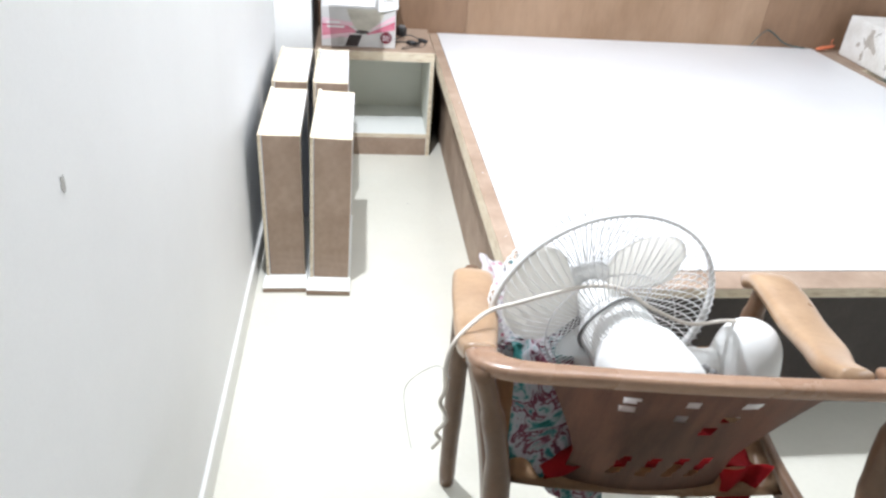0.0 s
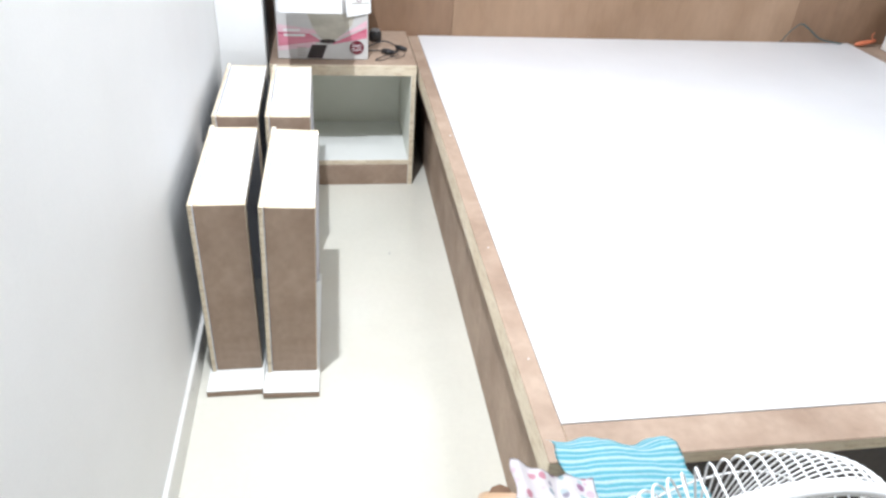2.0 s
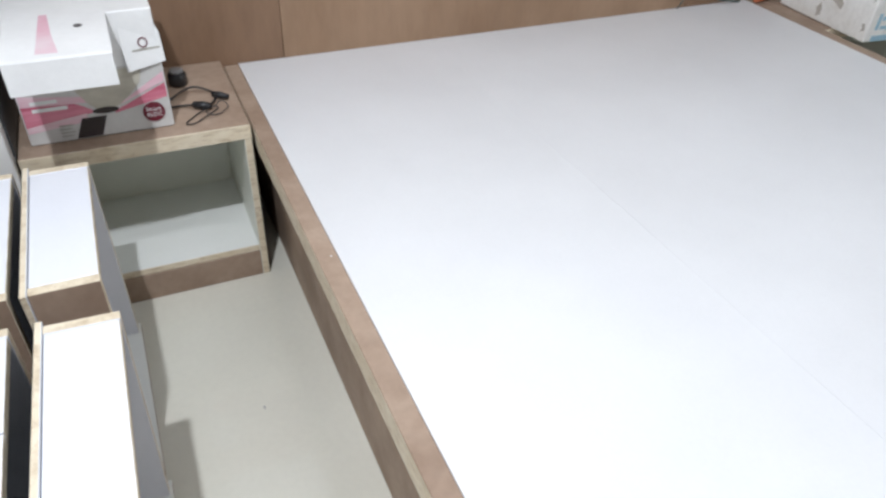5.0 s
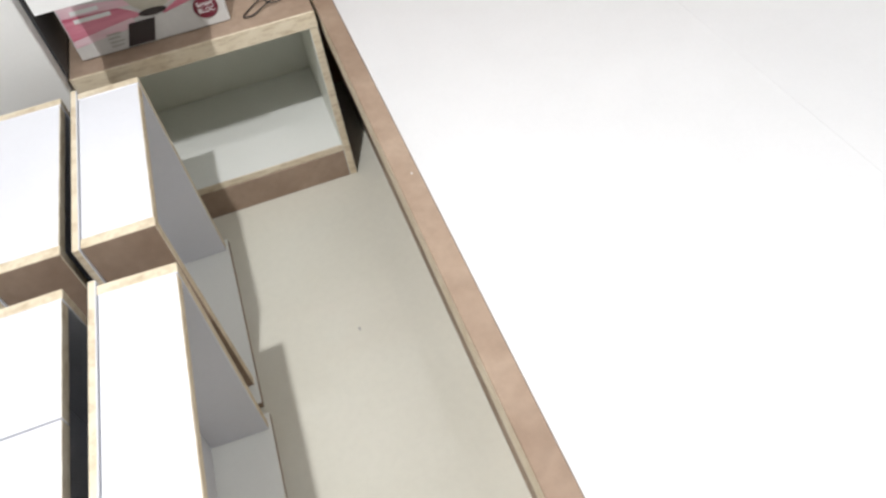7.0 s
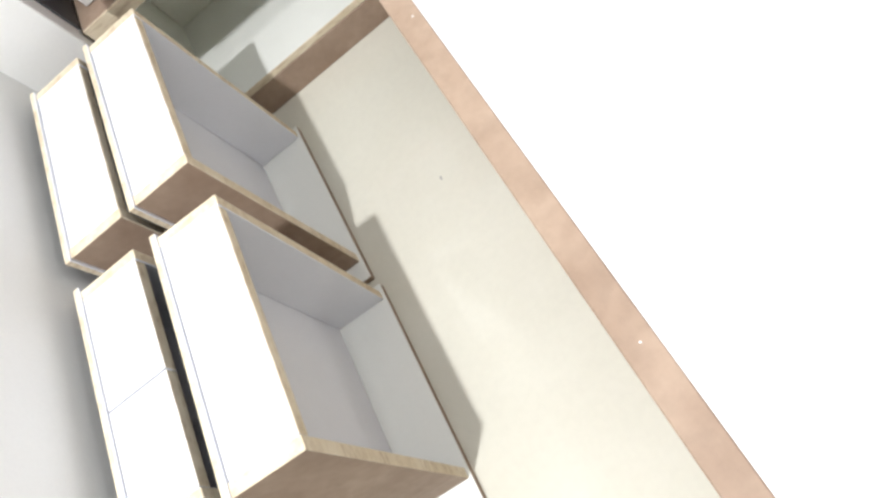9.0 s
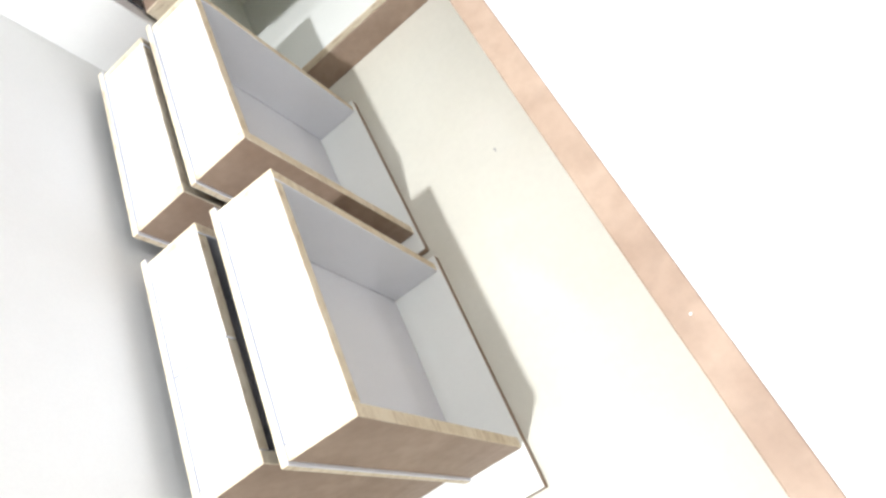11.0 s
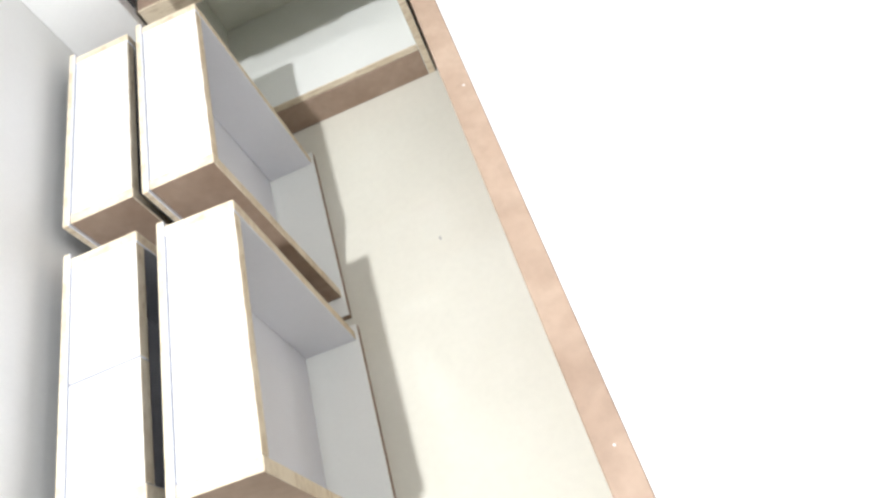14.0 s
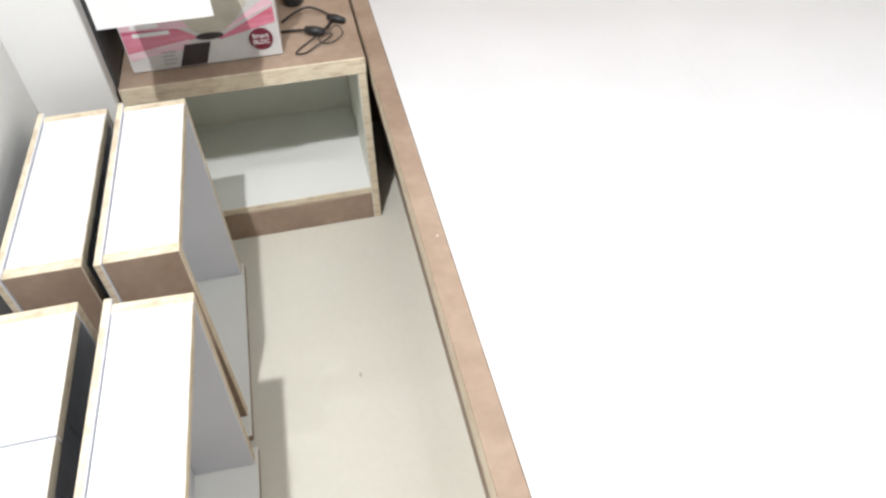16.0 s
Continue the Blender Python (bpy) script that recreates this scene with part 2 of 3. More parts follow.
# ---- room ----
XL, XR, YB, YH, ZC = 0.140, 3.30, -2.3, 3.205, 2.75
structure("floor", bm_box(XL - 0.15, XR + 0.15, YB - 0.15, YH + 0.15, -0.1, 0.0, 0), FLOOR, "polished cream floor with faint mottling", "floor")
structure("ceiling", bm_box(XL - 0.15, XR + 0.15, YB - 0.15, YH + 0.15, ZC, ZC + 0.1, 0), CEILING, "plain white ceiling", "ceiling")
structure("wall_west", bm_box(XL - 0.15, XL, YB, YH, 0, ZC, 0), WALL, "white painted wall with a small scuff", "wall")
structure("wall_east", bm_box(XR, XR + 0.15, YB, YH, 0, ZC, 0), FARWALL, "plain unseen wall, greyed to weaken bounce light", "wall")
structure("wall_north", bm_box(XL - 0.15, XR + 0.15, YH, YH + 0.15, 0, ZC, 0), WALL, "white painted wall behind the plywood headboard", "wall")
structure("wall_south", bm_box(XL - 0.15, XR + 0.15, YB - 0.15, YB, 0, ZC, 0), FARWALL, "plain unseen wall, greyed to weaken bounce light", "wall")
structure("wall_pier", bm_box(XL, 0.278, 2.790, YH, 0, ZC, 0.002), WALL, "white painted wall pier beside the bedside unit", "wall")
structure("trim", bm_box(0.2782, 0.2825, 2.825, 3.186, 0.437, ZC, 0), DARKGREY, "dark grey lining on the side of the white pier", "trim")
structure("baseboard", bm_box(XL, XL + 0.010, YB, 2.790, 0, 0.075, 0.002), SKIRT, "narrow pale tile skirting along the white wall", "skirting")
scuff = []
for k in range(14):
    a, r = 2 * math.pi * k / 14, 0.5 + 0.35 * noise.noise((k * 0.9, 2, 0))
    scuff.append((XL + 0.0004, SCUFF[0] + 0.010 * r * math.cos(a), SCUFF[1] + 0.020 * r * math.sin(a)))
bm = prism(scuff, (0.0006, 0, 0))
structure("wall_scuff", bm, SMUDGE, "small dark scuff on the white wall", "scuff")

# ---- bed ----
BX0, BX1, BY0, BY1, BZ = 0.762, 2.625, 1.216, 3.185, 0.420
WX0, WX1, WY0 = 0.800, 2.575, 1.285
bed = thing("platform_bed", "unfinished plywood platform bed with a white laminate top", "bed")
SEAM0, SEAM1 = 1.392, 1.362
for pts in ([(WX0, WY0), (SEAM0 - 0.00015, WY0), (SEAM1 - 0.00015, BY1), (WX0, BY1)], [(SEAM0 + 0.00015, WY0), (WX1, WY0), (WX1, BY1), (SEAM1 + 0.00015, BY1)]):
    part("deck_panel", prism([(x, y, BZ - 0.018) for x, y in pts], (0, 0, 0.020)), LAMINATE, bed, "white laminate deck board")


def rim(x0, x1, y0, y1, deep=0.045):
    b = bm_box(x0, x1, y0, y1, BZ - deep, BZ, 0.0015)
    return faced(b, lambda f: abs(f.normal.z) < 0.5)


def rim_under(x0, x1, y0, y1, z0, z1):
    return faced(bm_box(x0, x1, y0, y1, z0, z1, 0.0015), lambda f: f.normal.z > -0.5)


rail = part("side_rail", rim(BX0, WX0, BY0, BY1, 0.026), (PLY, EDGE), bed, "brown plywood rail with pale cut edge")
part("lower_layer", rim_under(BX0 + 0.0012, WX0, BY0 + 0.001, BY1, BZ - 0.056, BZ - 0.0272), (PLY, EDGE), rail, "second plywood layer under the rail")
part("side_rail", rim(WX1, BX1, BY0, BY1), (PLY, EDGE), bed, "brown plywood rail with pale cut edge")
part("foot_rail", rim(WX0 + 0.0005, WX1 - 0.0005, BY0 + 0.0005, WY0, 0.026), (PLY, EDGE), bed, "brown plywood rail with pale cut edge")
part("side_panel", bm_box(0.812, 0.830, 1.30, BY1, 0.0, BZ - 0.019), PLY, bed)
part("side_panel", bm_box(2.550, 2.568, 1.30, BY1, 0.0, BZ - 0.019), PLY, bed)
part("foot_panel", bm_box(0.831, 2.549, 1.30, 1.318, 0.0, BZ - 0.0305), FOOTSHADE, bed, "foot panel with shade put into its dark brown")
for y in (1.43, 1.766, 2.31):
    b = bmesh.new()
    bmesh.ops.create_cone(b, cap_ends=True, segments=10, radius1=0.0014, radius2=0.0010, depth=0.001, matrix=Matrix.Translation((0.784 + 0.004 * math.sin(y * 9), y, BZ + 0.0007)))
    part("nail_head", b, CARD, bed, "pale filled nail hole")

# headboard: two sheets with an open joint
hb = thing("headboard", "brown bare plywood headboard panel on the wall", "headboard")
part("sheet", bm_box(0.284, 0.9245, 3.187, 3.205, 0.0, 1.32), HEAD_B, hb, "darker plywood sheet")
part("sheet", bm_box(0.9255, 2.30, 3.186, 3.205, 0.0, 1.32), HEAD_A, hb)
part("sheet", bm_box(2.301, 3.298, 3.187, 3.205, 0.0, 1.32), HEAD_B, hb, "darker plywood sheet")


# ---- bedside units ----
def bedside(x0, x1, label, y0=2.812, zt=0.436):
    y1, t = 3.185, 0.018
    ob = thing("bedside_cabinet", label, "bedside table", "pair of bedside units")
    edge_front = lambda f: f.normal.y < -0.5
    top = faced(bm_box(x0, x1, y0, y1, zt - 0.036, zt, 0.0015), edge_front)
    for f in top.faces:
        if f.normal.z < -0.5:
            f.material_index = 2
    part("top", top, (PLY, EDGE, BOUNCETINT), ob, "brown plywood top with thick pale cut edge")
    for a in (x0, x1 - t):
        bm = faced(bm_box(a, a + t, y0 + 0.002, y1, 0, zt - 0.0365), edge_front)
        for f in bm.faces:
            inner = f.normal.x > 0.5 if a == x0 else f.normal.x < -0.5
            if inner:
                f.material_index = 2
            elif abs(f.normal.x) > 0.5:
                f.material_index = 3
        part("side_panel", bm, (PLY, EDGE, BOUNCETINT, NAVY), ob, "plywood side, laminate tinted with floor bounce inside and dark navy outside")
    bm = faced(bm_box(x0 + t, x1 - t, y0 + 0.003, 3.152, 0.077, 0.095), edge_front)
    part("shelf", bm, (SHELFWHITE, EDGE), ob, "white laminate bottom shelf")
    part("back_panel", bm_box(x0 + t, x1 - t, 3.1525, 3.164, 0.077, zt - 0.0365), BOUNCETINT, ob, "laminate back tinted with warm floor bounce")
    part("plinth", bm_box(x0 + t, x1 - t, y0 + 0.002, y0 + 0.020, 0, 0.0768), PLY, ob, "brown plywood plinth board")
    return ob


bedside(0.2835, 0.754, "open plywood bedside unit lined with white laminate")
bedside(2.627, 3.085, "open plywood bedside unit under a white carton", 2.87, 0.4195)


# ---- drawers, standing on their fronts with the open side to the bed ----
BASE = 0.011


def drawer(label, seam=False, near=0.070):
    """Origin at the floor, near left corner of the box; x is the drawer's height, y its width, z its depth."""
    sx, sy, h, t, p = 0.115, 0.382, 0.470, 0.019, 0.018
    ob = thing("drawer", label, "drawer", "drawers pulled out and stood on end")
    top = lambda f: f.normal.z > 0.5 or f.normal.x > 0.5
    part("front_panel", faced(bm_box(-0.006, sx + 0.006, -near, sy + 0.016, 0, p), lambda f: abs(f.normal.z) < 0.5), (SHELFWHITE, PLY), ob, "white laminate drawer front lying flat")
    bm = faced(bm_box(0, BASE, -0.005, sy + 0.008, p, h + 0.003), lambda f: abs(f.normal.x) < 0.5)
    for f in bm.faces:
        if f.normal.x < -0.5:
            f.material_index = 2
    part("base_panel", bm, (DRAWERWHITE, EDGE, NAVY), ob, "thin panel with pale plywood edge and navy underside")
    for y in (0.0, sy - t):
        bm = faced(bm_box(BASE + 0.0002, sx, y, y + t, p, h), top)
        for f in bm.faces:
            if (f.normal.y > 0.5 and y == 0) or (f.normal.y < -0.5 and y > 0):
                f.material_index = 2
        part("side_panel", bm, (PLY, EDGE, DRAWERWHITE), ob, "brown plywood side with white laminate inside")
    inner = lambda f: f.normal.x > 0.5
    if seam:
        part("back_panel", faced(bm_box(BASE + 0.0014, sx - 0.001, t + 0.0009, sy * 0.47, h - 0.018, h - 0.0002, 0.0006), inner), (DRAWERWHITE, EDGE), ob, "white laminate back in two pieces")
        part("back_panel", faced(bm_box(BASE + 0.0014, sx - 0.001, sy * 0.47 + 0.0028, sy - t - 0.0009, h - 0.018, h - 0.0002, 0.0006), inner), (DRAWERWHITE, EDGE), ob, "white laminate back in two pieces")
    else:
        part("back_panel", faced(bm_box(BASE + 0.0014, sx - 0.001, t + 0.0009, sy - t - 0.0009, h - 0.018, h - 0.0002), inner), (DRAWERWHITE, EDGE), ob, "white laminate back with plywood edge")
    return ob


d1 = drawer("plywood drawer with white laminate inside standing on end")
d1.matrix_basis = pose(0.3055, 1.857, 0.0036, 0, 1.6, -0.9)
d3 = drawer("plywood drawer with white laminate inside standing by the bedside unit", near=0.042)
d3.matrix_basis = pose(0.303, 2.320, 0)
copy_thing(d3, pose(0.171, 2.322, 0))
d2 = drawer("plywood drawer with two-piece white back standing on end by wall", True)
d2.matrix_basis = pose(0.177, 1.874, 0, 0, 0, 0.3)


# ---- more materials for the small things ----
def floral(name):
    m, t, p = nodes_of(name)
    v = t.nodes.new("ShaderNodeTexVoronoi")
    v.inputs["Scale"].default_value = 75.0
    t.links.new(coords(t), v.inputs["Vector"])
    spot = ramp(t, v.outputs["Distance"], [(0.34, (1, 1, 1)), (0.44, (0, 0, 0))])
    hue = ramp(t, v.outputs["Color"], [(0.0, (0.55, 0.04, 0.12)), (0.35, (0.78, 0.72, 0.76)), (0.55, (0.35, 0.55, 0.55)), (0.75, (0.42, 0.18, 0.32)), (1.0, (0.8, 0.76, 0.78))])
    n = t.nodes.new("ShaderNodeMix")
    n.data_type = "RGBA"
    n.inputs["A"].default_value = (0.80, 0.76, 0.77, 1)
    t.links.new(spot, n.inputs["Factor"])
    t.links.new(hue, n.inputs["B"])
    t.links.new(n.outputs["Result"], p.inputs["Base Color"])
    p.inputs["Roughness"].default_value = 0.9
    return m


def striped(name, cols, scale, turn=(1, 0.25, 0.6)):
    m, t, p = nodes_of(name)
    w = t.nodes.new("ShaderNodeTexWave")
    w.bands_direction = "Y"
    w.inputs["Scale"].default_value, w.inputs["Distortion"].default_value, w.inputs["Detail"].default_value = scale, 1.6, 2.0
    t.links.new(coords(t, turn), w.inputs["Vector"])
    col = ramp(t, w.outputs["Fac"], cols)
    n = add(t, "ShaderNodeTexNoise", Scale=350.0, Detail=2.0)
    t.links.new(coords(t), n.inputs["Vector"])
    t.links.new(mix(t, col, ramp(t, n.outputs["Fac"], [(0.3, (0.7, 0.7, 0.7)), (0.6, (1, 1, 1))]), 0.4), p.inputs["Base Color"])
    p.inputs["Roughness"].default_value = 0.95
    b = add(t, "ShaderNodeBump", Strength=0.5, Distance=0.002)
    t.links.new(n.outputs["Fac"], b.inputs["Height"])
    t.links.new(b.outputs["Normal"], p.inputs["Normal"])
    return m


def crumpled_print(name):
    """Cotton printed in broad patches of white, green, mauve and maroon."""
    m, t, p = nodes_of(name)
    n = add(t, "ShaderNodeTexNoise", Scale=17.0, Detail=5.0, Roughness=0.6, Distortion=1.2)
    t.links.new(coords(t), n.inputs["Vector"])
    col = ramp(t, n.outputs["Fac"], [(0.34, (0.02, 0.13, 0.12)), (0.40, (0.05, 0.24, 0.23)), (0.45, (0.48, 0.50, 0.52)), (0.50, (0.52, 0.49, 0.52)), (0.53, (0.16, 0.045, 0.075)), (0.57, (0.24, 0.07, 0.11)), (0.59, (0.50, 0.48, 0.50)), (0.64, (0.05, 0.22, 0.21)), (0.70, (0.03, 0.15, 0.15))])
    t.links.new(col, p.inputs["Base Color"])
    p.inputs["Roughness"].default_value = 0.92
    return m


FLORAL = floral("floral_cotton")
TEAL = striped("teal_striped_towelling", [(0.0, (0.66, 0.79, 0.82)), (0.25, (0.26, 0.60, 0.68)), (0.55, (0.14, 0.50, 0.59)), (0.85, (0.18, 0.54, 0.63)), (1.0, (0.5, 0.72, 0.78))], 17.0, (0.35, 1.0, 0.6))
MIXED = crumpled_print("green_and_purple_print")
RED = noisy("red_cotton", (0.28, 0.008, 0.012), (0.42, 0.018, 0.022), 12, rough=0.9, fine=300, fine_fac=0.2, bump=0.2, spec=0.2)
PINK = noisy("pink_print", (0.43, 0.03, 0.095), (0.72, 0.28, 0.36), 9, (0.5, 1, 5), rough=0.5, fine=80, fine_fac=0.05, bump=0.0)
PALEPINK = noisy("pale_pink_print", (0.74, 0.42, 0.50), (0.80, 0.70, 0.72), 9, (0.5, 1, 5), rough=0.5, fine=80, fine_fac=0.05, bump=0.0)
PRINTGREY = noisy("warm_grey_print", (0.34, 0.32, 0.28), (0.50, 0.48, 0.43), 10, rough=0.5, fine=80, fine_fac=0.05, bump=0.0)
PRINTMOTOR = noisy("beige_print", (0.40, 0.37, 0.30), (0.62, 0.59, 0.50), 9, (1, 1, 2.5), rough=0.5, fine=80, fine_fac=0.05, bump=0.0)
PRINTLIGHT = noisy("light_grey_print", (0.58, 0.57, 0.55), (0.66, 0.65, 0.63), 10, rough=0.5, fine=80, fine_fac=0.05, bump=0.0)
PRINTBLACK = noisy("black_print", (0.03, 0.022, 0.022), (0.05, 0.04, 0.04), 10, rough=0.5, bump=0.0)
MAROON = noisy("maroon_print", (0.13, 0.01, 0.025), (0.17, 0.015, 0.035), 10, rough=0.45, bump=0.0)
BLUEPRINT = noisy("pale_blue_print", (0.30, 0.50, 0.62), (0.38, 0.58, 0.68), 10, rough=0.5, bump=0.0)
ORANGE = noisy("orange_plastic", (0.55, 0.12, 0.05), (0.66, 0.20, 0.09), 30, rough=0.5, bump=0.0)
TEALWIRE = noisy("dark_teal_cable", (0.03, 0.07, 0.07), (0.05, 0.10, 0.10), 30, rough=0.5, bump=0.0)


def mirrored(points, cx):
    return [(2 * cx - x, y, z) for x, y, z in points]


# ---- plastic armchair ----
CX = 0.875


def armchair():
    ob = thing("plastic_armchair", "brown plastic armchair with light and shade in its colours, loaded with a fan and clothes", "chair")
    ob.matrix_basis = pose(CX, 0.85, 0) @ pose(0, 0, 0, 0, 0, -6) @ pose(-CX, -0.85, 0)
    left = [(0.621, 1.030, 0.562), (0.619, 0.992, 0.582), (0.617, 0.92, 0.598), (0.615, 0.83, 0.610), (0.611, 0.755, 0.634), (0.611, 0.700, 0.664)]
    arm_w = [0.026, 0.034, 0.035, 0.033, 0.028, 0.021]

    def band(path, widths, thick):
        """A flat rounded rail along a path, wide across and thin in height."""
        pts = spline(path, 6)
        bm = bmesh.new()
        rings = []
        for i, p in enumerate(pts):
            d = (pts[min(i + 1, len(pts) - 1)] - pts[max(i - 1, 0)]).normalized()
            side = d.cross(Vector((0, 0, 1))).normalized()
            up = side.cross(d).normalized()
            f = i / (len(pts) - 1) * (len(widths) - 1)
            k = min(int(f), len(widths) - 2)
            w = widths[k] + (widths[k + 1] - widths[k]) * (f - k)
            ring = []
            for a in range(14):
                c, s = math.cos(2 * math.pi * a / 14), math.sin(2 * math.pi * a / 14)
                q = 0.55
                ring.append(bm.verts.new(p + side * w * math.copysign(abs(c) ** q, c) + up * thick * math.copysign(abs(s) ** q, s)))
            rings.append(ring)
        for a, b in zip(rings, rings[1:]):
            for k in range(14):
                bm.faces.new((a[k], a[(k + 1) % 14], b[(k + 1) % 14], b[k]))
        bm.faces.new(rings[0][::-1])
        bm.faces.new(rings[-1])
        bmesh.ops.recalc_face_normals(bm, faces=bm.faces[:])
        return bm

    part("armrest", band(left, arm_w, 0.013), CHAIR, ob, smooth=True)
    back_to = pose(CX, 0.85, 0) @ pose(0, 0, 0, 0, 0, 6) @ pose(-CX, -0.85, 0)
    right = [back_to @ Vector(q) for q in ((1.160, 1.044, 0.556), (1.157, 1.004, 0.582), (1.142, 0.93, 0.596), (1.120, 0.85, 0.608), (1.096, 0.765, 0.630), (1.064, 0.700, 0.655), (1.052, 0.648, 0.680))]
    part("armrest", band(right, [0.028, 0.036, 0.037, 0.035, 0.032, 0.026, 0.020], 0.014), CHAIR, ob, smooth=True)
    back = [(0.611, 0.700, 0.664), (0.618, 0.668, 0.678), (0.655, 0.644, 0.687), (0.755, 0.635, 0.691), (CX, 0.632, 0.692)]
    back += mirrored(back[:-1], CX)[::-1]
    part("back_rail", band(back, [0.021, 0.019, 0.014, 0.012, 0.012, 0.012, 0.014, 0.019, 0.021], 0.0095), CHAIRRAIL, ob, "glossy brown top rail with some shade in its colour", smooth=True)
    front = [(0.620, 1.024, 0.572), (0.614, 1.040, 0.50), (0.614, 1.050, 0.36), (0.615, 1.058, 0.15), (0.616, 1.064, 0.0)]
    rear = [(0.609, 0.655, 0.680), (0.630, 0.655, 0.60), (0.646, 0.650, 0.50), (0.646, 0.622, 0.32), (0.636, 0.585, 0.14), (0.628, 0.560, 0.0)]
    for path, w in ((front, [0.020, 0.024, 0.024, 0.022, 0.019]), (rear, [0.016, 0.020, 0.023, 0.023, 0.021, 0.019])):
        for pts in (path, [(x + 0.075 * min(1.0, (0.69 - z) / 0.3), y, z) if path is rear else (x, y, z) for x, y, z in mirrored(path, CX)]):
            run = spline(pts, 5)
            rad = [w[min(int(i / 5), len(w) - 1)] for i in range(len(run))]
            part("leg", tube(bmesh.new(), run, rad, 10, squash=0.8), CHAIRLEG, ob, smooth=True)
    # apron strips under the arms, joining front post and rear leg
    for m in (1, -1):
        pts = [(0.624, 1.035, 0.43), (0.640, 0.95, 0.405), (0.648, 0.80, 0.395), (0.646, 0.66, 0.40)]
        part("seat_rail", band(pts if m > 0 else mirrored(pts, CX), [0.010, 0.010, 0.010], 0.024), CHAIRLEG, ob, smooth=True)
    # seat: a dished slab with a rolled front edge
    bm = bmesh.new()
    nx, ny, grid = 16, 14, {}
    for i in range(nx + 1):
        for j in range(ny + 1):
            u, v = i / nx * 2 - 1, j / ny
            half = 0.205 + 0.02 * v
            z = 0.405 + 0.015 * u * u + 0.012 * v - (0.05 * ((v - 0.88) / 0.12) ** 2 if v > 0.88 else 0)
            grid[i, j] = bm.verts.new((CX + u * half, 0.71 + 0.365 * v, z))
    for i in range(nx):
        for j in range(ny):
            bm.faces.new([grid[q] for q in ((i, j), (i + 1, j), (i + 1, j + 1), (i, j + 1))])
    bmesh.ops.solidify(bm, geom=bm.faces[:], thickness=0.007)
    part("seat", bm, CHAIR, ob, smooth=True)
    # back panel: a narrowing shield with small openings
    bm = bmesh.new()
    rows, cols, grid = 44, 60, {}
    for j in range(rows + 1):
        v = j / rows
        z = 0.692 - 0.29 * v
        half = 0.108 + 0.082 * max(0.0, 1 - v / 0.7) ** 1.15 + 0.008 * v
        for i in range(cols + 1):
            u = i / cols * 2 - 1
            y = 0.634 + 0.085 * v ** 0.9 + 0.016 * (1 - u * u) * -1 + 0.016
            grid[i, j] = bm.verts.new((CX - 0.004 + u * half, y, z))

    def open_at(x, z):
        for hx, hz in ((0.797, 0.641), (0.875, 0.641), (0.949, 0.641), (0.797, 0.618), (0.868, 0.607), (0.932, 0.607), (0.915, 0.577)):
            if abs(x - hx) < 0.0095 and abs(z - hz) < 0.0075:
                return True
        for hx in (0.825, 0.865, 0.903, 0.940):
            if abs(x - hx - 0.25 * (z - 0.476)) < 0.0075 and abs(z - 0.476) < 0.026:
                return True
        return False

    for j in range(rows):
        for i in range(cols):
            c = (grid[i, j].co + grid[i + 1, j + 1].co) / 2
            if not open_at(c.x, c.z):
                bm.faces.new([grid[q] for q in ((i, j), (i + 1, j), (i + 1, j + 1), (i, j + 1))])
    for v in [v for v in bm.verts if not v.link_faces]:
        bm.verts.remove(v)
    bmesh.ops.solidify(bm, geom=bm.faces[:], thickness=0.007)
    part("back_panel", bm, CHAIRPANEL, ob, "plastic back panel with square holes and slots, shade in its dark brown")
    return ob


armchair()


# ---- clothes heaped on the seat ----
def cloth(name, label, material, x0, x1, y0, y1, height, seed, wrinkle=0.012, n=46, thick=0.004):
    """A crumpled cloth over a rectangle; height(u, v) gives its base."""
    bm, grid = bmesh.new(), {}
    for i in range(n + 1):
        for j in range(n + 1):
            u, v = i / n, j / n
            x, y = x0 + (x1 - x0) * u, y0 + (y1 - y0) * v
            q = Vector((x * 14, y * 14, seed))
            r = abs(noise.noise(q)) * 1.1 + 0.5 * abs(noise.noise(q * 2.3))
            x += 0.014 * noise.noise(Vector((y * 22, seed, x * 9)))
            y += 0.014 * noise.noise(Vector((x * 22, y * 9, seed + 5)))
            grid[i, j] = bm.verts.new((x, y, height(u, v) + wrinkle * r))
    for i in range(n):
        for j in range(n):
            bm.faces.new([grid[q] for q in ((i, j), (i + 1, j), (i + 1, j + 1), (i, j + 1))])
    bmesh.ops.solidify(bm, geom=bm.faces[:], thickness=thick)
    ob = new(name, mesh_from(name, bm, material, True))
    return tagged(ob, label, "clothes", "clothes heaped on the armchair")


def over_edge(u, lo, drop):
    return -drop * max(0.0, (u - lo) / (1 - lo)) ** 1.3


cloth("red_cloth", "crumpled red cotton cloth on the chair seat", RED, 0.705, 1.035, 0.722, 1.04,
      lambda u, v: 0.432 + 0.018 * math.sin(3 * u + 2 * v), 3.0, 0.02)
cloth("printed_cloth", "green and purple printed cloth crumpled on the seat", MIXED, 0.660, 0.815, 0.742, 1.03,
      lambda u, v: 0.440 + 0.05 * math.sin(math.pi * min(1, v * 1.1)) * (1 - 0.5 * u) + 0.13 * math.exp(-((u - 0.18) / 0.36) ** 2 - ((v - 0.20) / 0.30) ** 2) - 0.10 * max(0.0, 1 - v / 0.09), 7.0, 0.045)
